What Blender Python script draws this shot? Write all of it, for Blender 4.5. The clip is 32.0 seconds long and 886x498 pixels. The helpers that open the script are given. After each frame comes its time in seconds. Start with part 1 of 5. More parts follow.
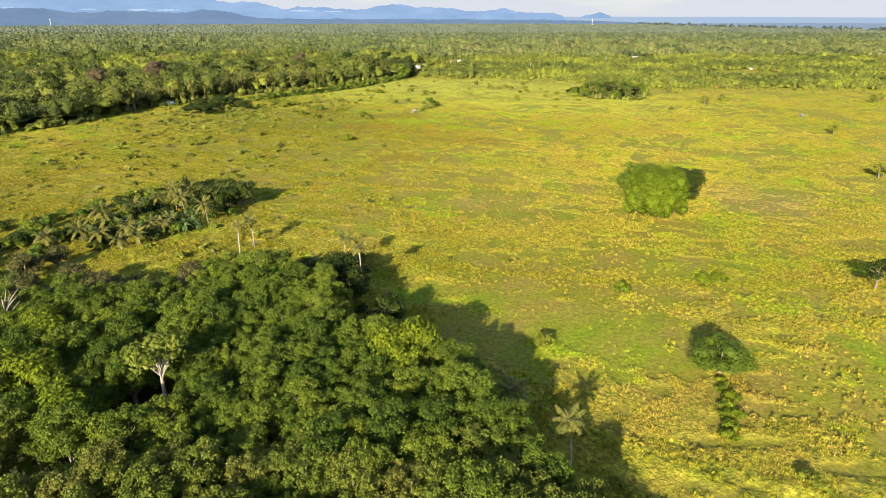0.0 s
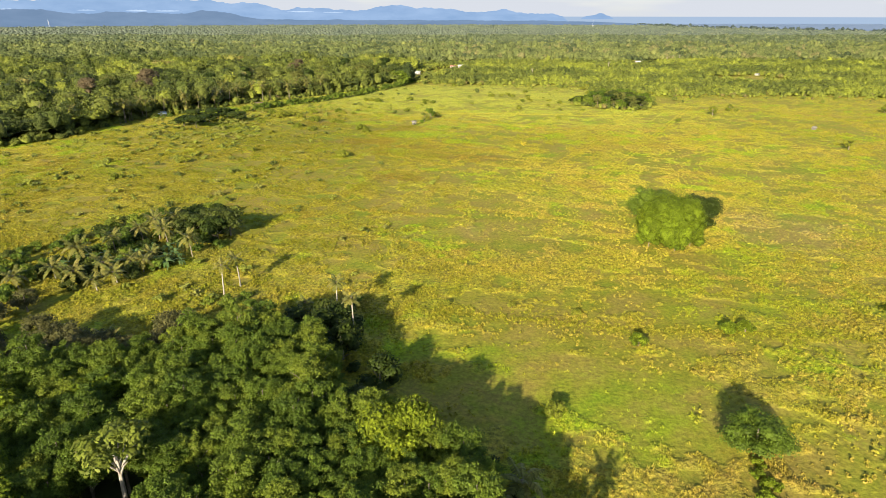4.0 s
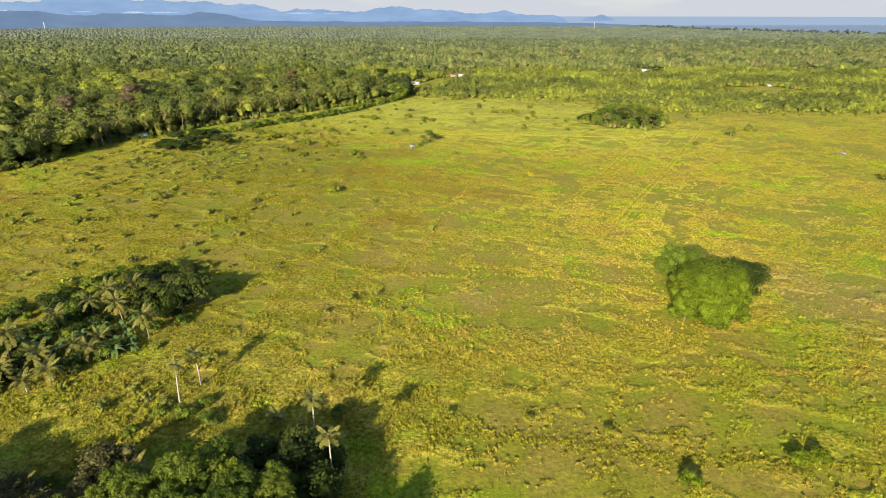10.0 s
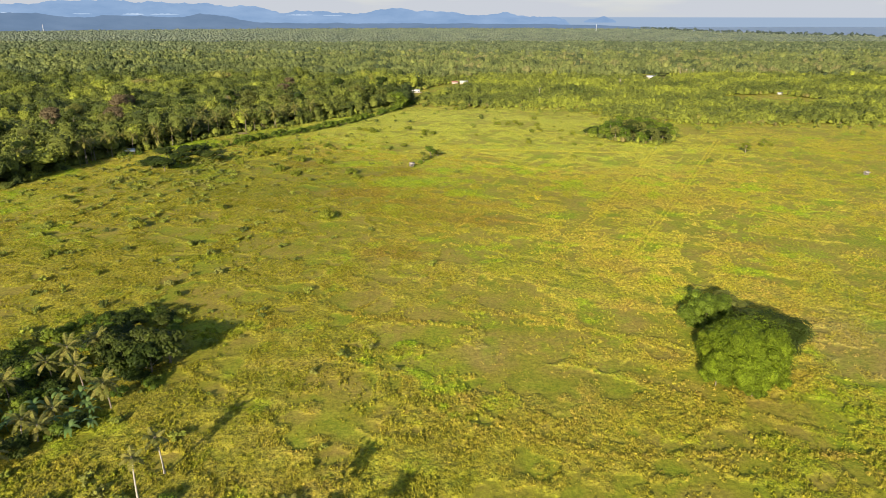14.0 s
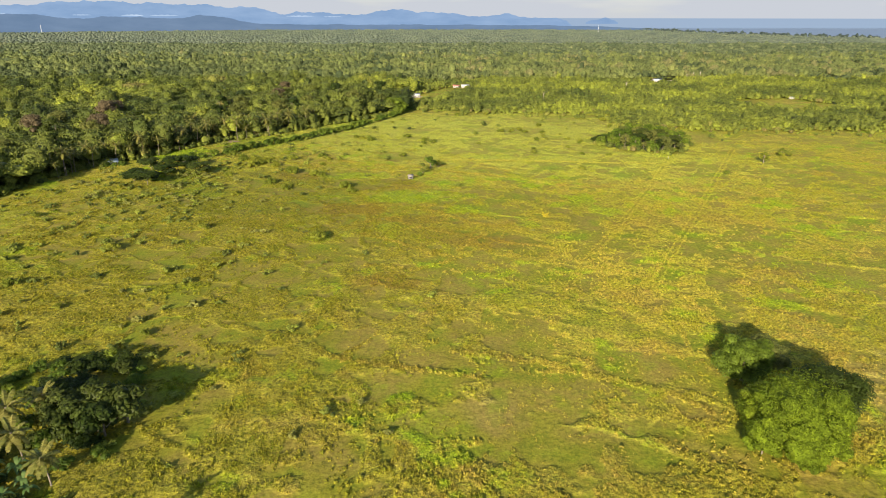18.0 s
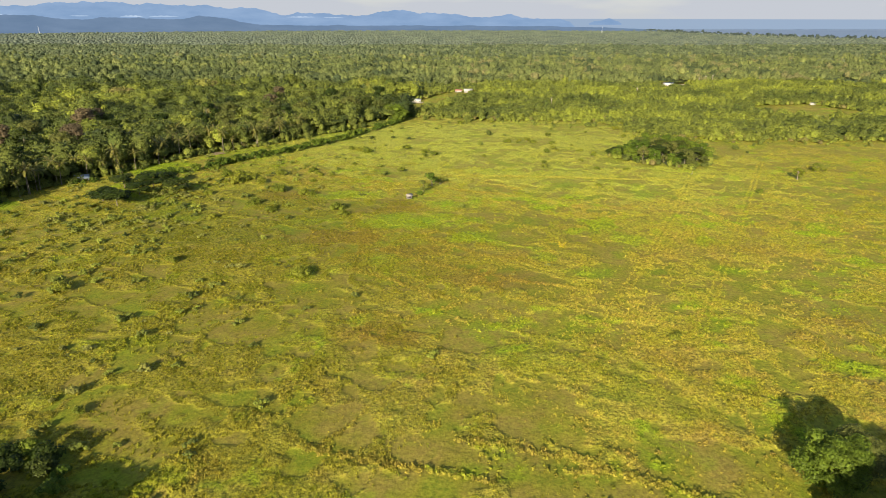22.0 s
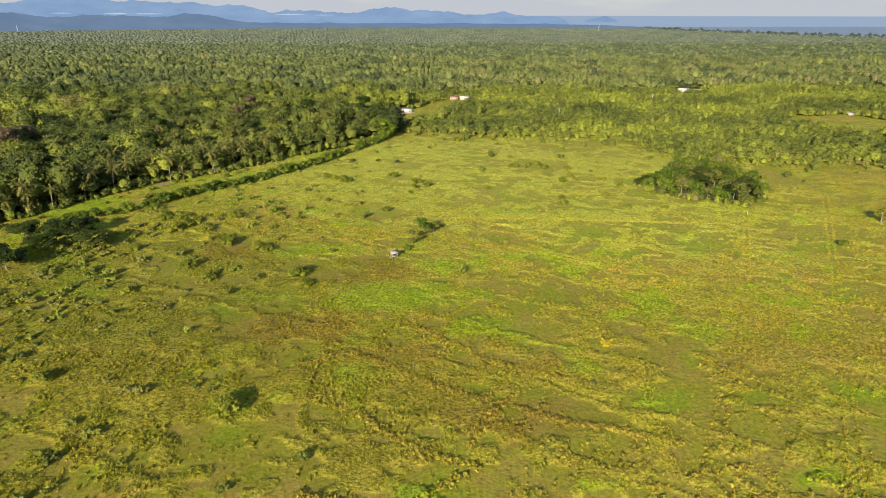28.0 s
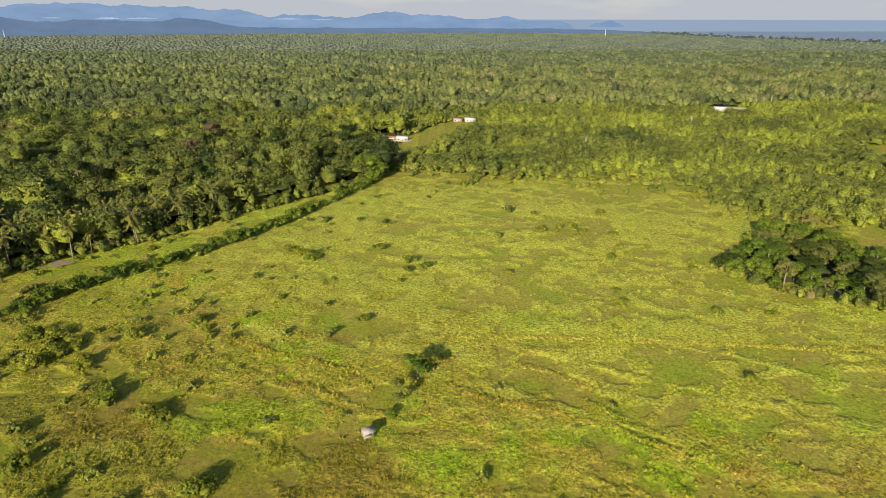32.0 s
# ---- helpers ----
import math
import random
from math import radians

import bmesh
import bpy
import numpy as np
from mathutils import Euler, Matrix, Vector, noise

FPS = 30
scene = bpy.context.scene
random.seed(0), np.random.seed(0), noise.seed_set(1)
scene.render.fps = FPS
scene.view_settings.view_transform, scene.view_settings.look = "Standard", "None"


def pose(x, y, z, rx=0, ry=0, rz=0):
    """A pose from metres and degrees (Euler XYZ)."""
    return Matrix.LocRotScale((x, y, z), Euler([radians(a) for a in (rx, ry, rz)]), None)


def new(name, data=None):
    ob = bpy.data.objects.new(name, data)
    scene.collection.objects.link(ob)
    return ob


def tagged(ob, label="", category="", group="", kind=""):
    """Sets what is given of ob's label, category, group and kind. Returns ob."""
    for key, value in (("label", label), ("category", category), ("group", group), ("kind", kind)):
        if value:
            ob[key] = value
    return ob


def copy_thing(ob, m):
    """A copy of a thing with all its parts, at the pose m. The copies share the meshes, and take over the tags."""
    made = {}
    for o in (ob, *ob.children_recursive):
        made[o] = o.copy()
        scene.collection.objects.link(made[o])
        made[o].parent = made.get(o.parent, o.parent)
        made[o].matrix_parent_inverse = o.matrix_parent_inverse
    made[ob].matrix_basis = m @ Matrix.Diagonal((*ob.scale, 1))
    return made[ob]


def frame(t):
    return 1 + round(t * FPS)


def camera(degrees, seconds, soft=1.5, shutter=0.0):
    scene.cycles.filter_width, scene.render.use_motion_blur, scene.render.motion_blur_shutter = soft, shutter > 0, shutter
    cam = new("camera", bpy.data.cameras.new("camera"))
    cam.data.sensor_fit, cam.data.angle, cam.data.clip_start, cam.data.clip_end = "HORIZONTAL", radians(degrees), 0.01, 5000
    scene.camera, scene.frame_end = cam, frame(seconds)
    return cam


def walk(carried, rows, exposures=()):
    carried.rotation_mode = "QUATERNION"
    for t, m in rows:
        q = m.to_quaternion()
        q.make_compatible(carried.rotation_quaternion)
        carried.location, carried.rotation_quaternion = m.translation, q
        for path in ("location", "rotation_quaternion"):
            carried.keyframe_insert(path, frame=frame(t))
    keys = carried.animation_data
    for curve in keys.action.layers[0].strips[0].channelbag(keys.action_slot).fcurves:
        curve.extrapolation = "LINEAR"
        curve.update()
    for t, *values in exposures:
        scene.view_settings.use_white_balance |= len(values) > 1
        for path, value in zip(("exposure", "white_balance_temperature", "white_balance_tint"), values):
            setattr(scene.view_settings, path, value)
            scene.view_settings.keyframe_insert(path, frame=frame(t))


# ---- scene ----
cam = camera(70.07, 32.0, soft=0.3)
# seconds, x, y, height, degrees of down tilt, degrees of turn to the right
FLIGHT = [
    (0, -0.00, -0.00, 75.00, 20.48, 0.00),
    (1, -0.01, 3.42, 76.37, 20.49, 0.01),
    (2, -0.06, 8.13, 77.94, 20.49, 0.01),
    (3, -0.05, 13.33, 79.70, 20.49, -0.02),
    (6, -0.34, 31.88, 84.74, 20.50, 0.03),
    (7, -0.43, 39.09, 86.45, 20.51, 0.03),
    (8, -0.57, 45.32, 88.36, 20.51, 0.03),
    (9, -0.37, 51.59, 90.51, 20.51, 0.02),
    (10, -0.55, 58.93, 92.28, 20.51, 0.02),
    (11, -0.49, 64.69, 93.96, 20.49, 0.01),
    (12, -0.43, 72.19, 95.49, 20.47, -0.03),
    (13, -0.20, 80.07, 97.26, 20.46, -0.03),
    (14, -0.60, 85.40, 98.75, 20.45, -0.07),
    (14.5, -0.68, 88.91, 98.90, 20.43, -0.06),
    (16.5, -0.41, 104.11, 99.30, 20.38, -0.09),
    (17, -0.61, 108.33, 99.45, 20.32, -0.10),
    (18, -0.51, 113.33, 99.90, 20.37, -0.15),
    (19, -0.35, 118.96, 100.44, 20.37, -0.14),
    (20, -0.69, 124.53, 100.56, 20.37, -0.16),
    (21, -0.81, 132.67, 100.56, 20.37, -0.14),
    (21.5, -1.08, 140.40, 100.63, 20.36, -0.21),
    (22, -1.11, 156.17, 100.64, 20.31, -0.30),
    (22.5, -1.16, 173.55, 100.61, 20.29, -0.38),
    (23, -1.84, 189.50, 100.90, 20.29, -0.28),
    (23.5, -1.71, 194.60, 100.80, 20.33, -0.28),
    (24, -1.80, 204.83, 100.97, 20.44, 0.00),
    (24.5, -2.27, 219.03, 101.42, 20.53, 0.18),
    (25, -2.61, 227.67, 102.09, 20.56, 0.30),
    (25.5, -2.28, 232.01, 102.09, 20.57, 0.32),
    (27.5, -2.33, 245.27, 102.58, 20.57, 0.32),
    (28, -2.20, 247.77, 102.74, 20.55, 0.32),
    (28.5, -1.86, 255.14, 103.32, 20.52, 0.32),
    (29, -1.99, 270.97, 104.15, 20.34, 0.27),
    (29.5, -2.44, 287.75, 104.72, 20.22, 0.31),
    (30, -2.38, 305.86, 105.19, 20.13, 0.29),
    (30.5, -2.44, 321.80, 106.02, 20.04, 0.33),
    (31, -2.78, 338.26, 106.55, 20.08, 0.32),
    (31.5, -2.72, 354.85, 106.64, 20.18, 0.31),
    (32, -2.78, 368.55, 107.13, 20.25, 0.23),
]
walk(cam, [(t, pose(x, y, z, 90 - tilt, 0, -turn)) for t, x, y, z, tilt, turn in FLIGHT], [(0.0, 1.42), (9.0, 1.28), (13.0, 1.16), (18.0, 1.16), (24.0, 1.04), (28.0, 1.01), (32.0, 0.91)])

# ---------------------------------------------------------------- light
SUN_EL, SUN_AZ = radians(20.0), radians(199.4)      # azimuth clockwise from +y
world = bpy.data.worlds.new("sky")
scene.world = world
world.use_nodes = True
wn, wl = world.node_tree.nodes, world.node_tree.links
wn.clear()
sky = wn.new("ShaderNodeTexSky")
sky.sky_type, sky.sun_disc = "NISHITA", False
sky.sun_elevation, sky.sun_rotation = SUN_EL, SUN_AZ
sky.altitude, sky.air_density, sky.dust_density = 90, 1.0, 1.0
w_bg, w_out = wn.new("ShaderNodeBackground"), wn.new("ShaderNodeOutputWorld")
w_bg.inputs["Strength"].default_value = 0.09
# the sea goes on below the horizon
w_co, w_sep, w_cmp, w_mix = wn.new("ShaderNodeTexCoord"), wn.new("ShaderNodeSeparateXYZ"), wn.new("ShaderNodeMapRange"), wn.new("ShaderNodeMix")
w_mix.data_type = "RGBA"
w_cmp.inputs["From Min"].default_value, w_cmp.inputs["From Max"].default_value = -0.0056, -0.0046
w_mix.inputs[6].default_value = (1.75, 2.3, 3.1, 1)
wl.new(w_co.outputs["Generated"], w_sep.inputs[0])
wl.new(w_sep.outputs["Z"], w_cmp.inputs["Value"])
wl.new(w_cmp.outputs[0], w_mix.inputs[0])
# a thin bright veil of cloud low in the sky
w_noise, w_veil, w_low, w_amt = wn.new("ShaderNodeTexNoise"), wn.new("ShaderNodeMix"), wn.new("ShaderNodeMapRange"), wn.new("ShaderNodeMath")
w_noise.inputs["Scale"].default_value, w_noise.inputs["Detail"].default_value = 3.0, 6.0
w_map = wn.new("ShaderNodeMapping")
w_map.inputs["Scale"].default_value = (1, 1, 6)
wl.new(w_co.outputs["Generated"], w_map.inputs[0])
wl.new(w_map.outputs[0], w_noise.inputs["Vector"])
w_low.inputs["From Min"].default_value, w_low.inputs["From Max"].default_value = 0.0, 0.35
w_low.inputs["To Min"].default_value, w_low.inputs["To Max"].default_value = 2.2, 0.0
wl.new(w_sep.outputs["Z"], w_low.inputs["Value"])
w_amt.operation, w_amt.use_clamp = "MULTIPLY", True
wl.new(w_low.outputs[0], w_amt.inputs[0])
wl.new(w_noise.outputs["Fac"], w_amt.inputs[1])
w_veil.data_type = "RGBA"
w_veil.inputs[7].default_value = (3.0, 3.15, 3.45, 1)
wl.new(w_amt.outputs[0], w_veil.inputs[0])
wl.new(sky.outputs[0], w_veil.inputs[6])
wl.new(w_veil.outputs[2], w_mix.inputs[7])
wl.new(w_mix.outputs[2], w_bg.inputs["Color"])
wl.new(w_bg.outputs[0], w_out.inputs[0])
sun = new("sun", bpy.data.lights.new("sun", "SUN"))
sun.data.energy, sun.data.angle, sun.data.color = 5.0, radians(0.6), (1.0, 0.87, 0.68)
sun_dir = Vector((math.sin(SUN_AZ) * math.cos(SUN_EL), math.cos(SUN_AZ) * math.cos(SUN_EL), math.sin(SUN_EL)))
sun.matrix_world = Matrix.Translation((0, 0, 300)) @ sun_dir.to_track_quat("Z", "Y").to_matrix().to_4x4()

# ---------------------------------------------------------------- materials
def shader(name):
    m = bpy.data.materials.new(name)
    m.use_nodes = True
    nt = m.node_tree
    return m, nt, nt.nodes["Principled BSDF"]


def node(nt, kind, **kw):
    n = nt.nodes.new(kind)
    for k, v in kw.items():
        n.inputs[k.replace("_", " ")].default_value = v
    return n


def ramp(nt, fac, stops):
    r = nt.nodes.new("ShaderNodeValToRGB")
    while len(r.color_ramp.elements) < len(stops):
        r.color_ramp.elements.new(0.5)
    for e, (p, c) in zip(r.color_ramp.elements, stops):
        e.position, e.color = p, (*c, 1)
    nt.links.new(fac, r.inputs[0])
    return r.outputs[0]


def mixc(nt, fac, a, b, mode="MIX"):
    m = nt.nodes.new("ShaderNodeMix")
    m.data_type, m.blend_type = "RGBA", mode
    for sock, v in ((m.inputs[0], fac), (m.inputs[6], a), (m.inputs[7], b)):
        if isinstance(v, (int, float)):
            sock.default_value = v
        elif isinstance(v, tuple):
            sock.default_value = (*v, 1)
        else:
            nt.links.new(v, sock)
    return m.outputs[2]


def place_noise(nt, scale, detail=4.0, rough=0.55, shift=0.0, stretch=None):
    g = nt.nodes.new("ShaderNodeNewGeometry")
    n = node(nt, "ShaderNodeTexNoise", Scale=scale, Detail=detail, Roughness=rough)
    src = g.outputs["Position"]
    mp = nt.nodes.new("ShaderNodeMapping")
    mp.inputs["Location"].default_value = (shift, shift * 0.7, shift * 0.3)
    if stretch:
        mp.inputs["Scale"].default_value = stretch
    nt.links.new(src, mp.inputs[0])
    nt.links.new(mp.outputs[0], n.inputs["Vector"])
    return n.outputs["Fac"]


PLOT_W, PLOT_H, PLOT_TURN = 46.0, 27.0, radians(-27.5)      # old rice plots: length, width and bearing


def plots(nt):
    """A random value for each old plot, its edges a little wavy."""
    g = nt.nodes.new("ShaderNodeNewGeometry")
    mp = nt.nodes.new("ShaderNodeMapping")
    mp.inputs["Rotation"].default_value = (0, 0, -PLOT_TURN)
    wob = node(nt, "ShaderNodeTexNoise", Scale=0.06, Detail=3.0)
    add = nt.nodes.new("ShaderNodeVectorMath")
    add.operation = "MULTIPLY_ADD"
    add.inputs[1].default_value = (9, 9, 0)
    nt.links.new(g.outputs["Position"], mp.inputs[0])
    nt.links.new(g.outputs["Position"], wob.inputs["Vector"])
    nt.links.new(wob.outputs["Color"], add.inputs[0])
    nt.links.new(mp.outputs[0], add.inputs[2])
    br = node(nt, "ShaderNodeTexBrick", Scale=1.0, Color1=(0, 0, 0, 1), Color2=(1, 1, 1, 1), Mortar=(0.5, 0.5, 0.5, 1))
    br.inputs["Mortar Size"].default_value, br.inputs["Brick Width"].default_value, br.inputs["Row Height"].default_value = 0.0, PLOT_W, PLOT_H
    br.offset, br.offset_frequency = 0.4, 2
    nt.links.new(add.outputs[0], br.inputs["Vector"])
    return br.outputs["Color"]


BROWN, GREEN, BARE, STRAW, OLIVE_G = (0.175, 0.115, 0.016), (0.19, 0.275, 0.006), (0.24, 0.185, 0.06), (0.312, 0.322, 0.040), (0.170, 0.152, 0.009)
# patches of the field: centre, half sizes, strength, tone
FIELD_PATCHES = [(-24, 345, 17, 9, 0.8, BROWN), (-80, 440, 55, 40, 0.45, BROWN), (-35, 497, 26, 16, 0.6, BROWN), (-12, 405, 18, 9, 0.4, BROWN), (-110, 520, 30, 16, 0.4, BROWN),
                 (63, 453, 5, 6, 0.8, GREEN), (42, 419, 6, 6, 0.7, GREEN), (-68, 470, 15, 7, 0.7, GREEN), (38, 582, 26, 10, 0.8, GREEN), (-33, 574, 14, 6, 0.6, GREEN), (-43, 502, 9, 7, 0.25, GREEN),
                 # the olive at (75, 200) darkens grass that only viewing angle and vignetting dim
                 (-20, 440, 9, 12, 0.5, GREEN), (-98, 712, 20, 26, 0.8, GREEN), (-205, 590, 26, 22, 0.8, GREEN), (-60, 790, 14, 24, 0.7, GREEN), (-150, 640, 30, 28, 0.5, GREEN), (136, 258, 22, 26, 0.6, BARE), (12, 257, 9, 9, 0.5, BARE), (40, 140, 22, 16, 0.5, GREEN), (75, 200, 90, 45, 0.45, OLIVE_G), (70, 680, 150, 150, 0.70, STRAW), (130, 560, 100, 70, 0.35, STRAW), (-40, 690, 110, 110, 0.55, STRAW), (-140, 290, 120, 130, 0.60, OLIVE_G), (-90, 420, 100, 80, 0.45, OLIVE_G), (30, 430, 90, 50, 0.30, OLIVE_G), (-125, 485, 75, 60, 0.55, (0.115, 0.125, 0.008)), (-55, 445, 26, 12, 0.6, BROWN), (-15, 425, 18, 8, 0.5, BROWN), (20, 392, 22, 9, 0.5, BROWN), (-90, 520, 24, 10, 0.5, BROWN), (-20, 470, 30, 14, 0.6, GREEN), (15, 445, 16, 8, 0.6, GREEN), (-60, 520, 22, 9, 0.6, GREEN), (60, 400, 10, 7, 0.7, GREEN), (88, 440, 12, 8, 0.5, GREEN), (5, 500, 18, 7, 0.5, GREEN)]


def patch_mask(nt, x, y, rx, ry, amount):
    """1 inside a ragged oval of the ground, times amount."""
    g, wob = nt.nodes.new("ShaderNodeNewGeometry"), node(nt, "ShaderNodeTexNoise", Scale=0.09, Detail=5.0, Roughness=0.65)
    mp = nt.nodes.new("ShaderNodeMapping")
    mp.inputs["Location"].default_value, mp.inputs["Scale"].default_value = (-x / rx, -y / ry, 0), (1 / rx, 1 / ry, 0)
    ln, ad = nt.nodes.new("ShaderNodeVectorMath"), nt.nodes.new("ShaderNodeMath")
    ln.operation, ad.operation = "LENGTH", "MULTIPLY_ADD"
    nt.links.new(g.outputs["Position"], mp.inputs[0])
    nt.links.new(g.outputs["Position"], wob.inputs["Vector"])
    nt.links.new(mp.outputs[0], ln.inputs[0])
    nt.links.new(wob.outputs["Fac"], ad.inputs[0])
    ad.inputs[1].default_value = 2.4
    nt.links.new(ln.outputs["Value"], ad.inputs[2])
    mr = node(nt, "ShaderNodeMapRange")
    mr.inputs["From Min"].default_value, mr.inputs["From Max"].default_value, mr.inputs["To Min"].default_value, mr.inputs["To Max"].default_value = 1.9, 2.4, amount, 0.0
    nt.links.new(ad.outputs[0], mr.inputs["Value"])
    return mr.outputs[0]


def field_colour(nt):
    """Colour of the open land: yellow-green grass, fresh green, dry straw and reddish patches, plot by plot."""
    big = place_noise(nt, 0.011, 5, 0.6, 31)
    mid = place_noise(nt, 0.06, 6, 0.65, 7)
    small = place_noise(nt, 0.21, 6, 0.7, 57)
    fine = place_noise(nt, 0.9, 5, 0.75, 3)
    base = ramp(nt, mid, [(0.32, (0.112, 0.144, 0.0081)), (0.44, (0.209, 0.203, 0.0149)), (0.55, (0.298, 0.252, 0.0243)), (0.68, (0.223, 0.148, 0.0297))])
    fresh = ramp(nt, big, [(0.36, (0.153, 0.208, 0.0081)), (0.50, (0.242, 0.238, 0.0162)), (0.66, (0.335, 0.272, 0.0324))])
    c = mixc(nt, 0.45, base, fresh)
    plot = ramp(nt, plots(nt), [(0.0, (0.130, 0.178, 0.0108)), (0.3, (0.242, 0.238, 0.0189)), (0.6, (0.307, 0.262, 0.0324)), (0.85, (0.209, 0.163, 0.0297)), (1.0, (0.195, 0.129, 0.0338))])
    c = mixc(nt, 0.40, c, plot)
    spots = ramp(nt, small, [(0.34, (0.084, 0.119, 0.0081)), (0.46, (0.214, 0.213, 0.0162)), (0.56, (0.316, 0.272, 0.0297)), (0.68, (0.186, 0.124, 0.0270))])
    c = mixc(nt, 0.45, c, spots)
    dry = ramp(nt, place_noise(nt, 0.028, 5, 0.65, 83), [(0.54, (0, 0, 0)), (0.66, (0.45, 0.45, 0.45))])
    c = mixc(nt, dry, c, (0.232, 0.146, 0.036))
    lush = ramp(nt, place_noise(nt, 0.034, 5, 0.65, 141), [(0.55, (0, 0, 0)), (0.62, (0.8, 0.8, 0.8))])
    c = mixc(nt, lush, c, (0.180, 0.270, 0.004))
    warm = ramp(nt, place_noise(nt, 0.10, 4, 0.6, 203), [(0.50, (0, 0, 0)), (0.64, (0.3, 0.3, 0.3))])
    c = mixc(nt, warm, c, (0.285, 0.195, 0.036))
    for x, y, rx, ry, amount, tone in FIELD_PATCHES:
        c = mixc(nt, patch_mask(nt, x, y, rx, ry, amount), c, tone)
    # the fine dark grain doubles as shade in the dips between grass clumps
    grain = ramp(nt, fine, [(0.36, (0.40, 0.42, 0.45)), (0.64, (1.6, 1.58, 1.5))])
    return mixc(nt, 1.0, mixc(nt, 1.0, c, grain, "MULTIPLY"), (0.009, 0.009, 0.004), "ADD")


def field_material():
    m, nt, p = shader("grass_field")
    short = ramp(nt, place_noise(nt, 0.05, 5, 0.6, 71), [(0.36, (0.112, 0.168, 0.005)), (0.47, (0.150, 0.150, 0.012)), (0.58, (0.192, 0.140, 0.034)), (0.70, (0.150, 0.205, 0.005))])
    fine = ramp(nt, place_noise(nt, 1.1, 6, 0.8, 23), [(0.28, (0.6, 0.6, 0.6)), (0.72, (1.35, 1.35, 1.35))])
    c = field_colour(nt)
    low = mixc(nt, 0.45, mixc(nt, 1.0, short, fine, "MULTIPLY"), c)
    nt.links.new(mixc(nt, tint_value(nt), low, c), p.inputs["Base Color"])
    p.inputs["Roughness"].default_value = 0.9
    p.inputs["Specular IOR Level"].default_value = 0.15
    b = node(nt, "ShaderNodeBump", Strength=0.9, Distance=0.6)
    deep = nt.nodes.new("ShaderNodeMath")
    deep.operation = "MULTIPLY"
    up_ = node(nt, "ShaderNodeMapRange")
    up_.inputs["To Min"].default_value, up_.inputs["To Max"].default_value = 0.35, 1.3
    nt.links.new(tint_value(nt), up_.inputs["Value"])
    nt.links.new(place_noise(nt, 1.0, 4, 0.65), deep.inputs[0])
    nt.links.new(up_.outputs[0], deep.inputs[1])
    nt.links.new(deep.outputs[0], b.inputs["Height"])
    nt.links.new(b.outputs[0], p.inputs["Normal"])
    return m


def tint_value(nt):
    a = nt.nodes.new("ShaderNodeAttribute")
    a.attribute_name = "tint"
    return a.outputs["Fac"]


def soft_normal(nt, up):
    """Normal of a spray of many fine leaves or blades: part the card's own, part straight up."""
    g, mx, nm = nt.nodes.new("ShaderNodeNewGeometry"), nt.nodes.new("ShaderNodeMix"), nt.nodes.new("ShaderNodeVectorMath")
    mx.data_type, nm.operation = "VECTOR", "NORMALIZE"
    mx.inputs[0].default_value = up
    mx.inputs[5].default_value = (0, 0, 1)
    nt.links.new(g.outputs["Normal"], mx.inputs[4])
    nt.links.new(mx.outputs[1], nm.inputs[0])
    return nm.outputs[0]


def leafy(name, stops, spread=0.35, through_light=0.3, rough=0.55, whole=False, leafage=0.0, up=0.3):
    """Foliage: hue by the plant's own tint (or the object's), small change from leaf to leaf, some light shining through."""
    m, nt, p = shader(name)
    g, oi = nt.nodes.new("ShaderNodeNewGeometry"), nt.nodes.new("ShaderNodeObjectInfo")
    c = ramp(nt, oi.outputs["Random"] if whole else tint_value(nt), stops)
    lo, hi = 1 - spread, 1 + spread
    c = mixc(nt, 1.0, c, ramp(nt, g.outputs["Random Per Island"], [(0.0, (lo, lo, lo)), (1.0, (hi, hi, hi * 0.9))]), "MULTIPLY")
    c = mixc(nt, 1.0, c, ramp(nt, place_noise(nt, 0.35, 3, 0.6), [(0.3, (0.75, 0.78, 0.8)), (0.7, (1.25, 1.22, 1.1))]), "MULTIPLY")
    soft = soft_normal(nt, up)
    nt.links.new(soft, p.inputs["Normal"])
    if leafage:
        n1 = place_noise(nt, leafage, 4, 0.7, 19)
        c = mixc(nt, 1.0, c, ramp(nt, n1, [(0.3, (0.55, 0.55, 0.6)), (0.7, (1.4, 1.4, 1.3))]), "MULTIPLY")
        bp_ = node(nt, "ShaderNodeBump", Strength=1.0, Distance=1.0)
        nt.links.new(n1, bp_.inputs["Height"])
        nt.links.new(soft, bp_.inputs["Normal"])
        nt.links.new(bp_.outputs[0], p.inputs["Normal"])
    nt.links.new(c, p.inputs["Base Color"])
    p.inputs["Roughness"].default_value = rough
    p.inputs["Specular IOR Level"].default_value = 0.12
    tr, mx = nt.nodes.new("ShaderNodeBsdfTranslucent"), nt.nodes.new("ShaderNodeMixShader")
    mx.inputs[0].default_value = through_light
    nt.links.new(soft, tr.inputs["Normal"])
    nt.links.new(c, tr.inputs[0])
    nt.links.new(p.outputs[0], mx.inputs[1])
    nt.links.new(tr.outputs[0], mx.inputs[2])
    nt.links.new(mx.outputs[0], nt.nodes["Material Output"].inputs[0])
    return m


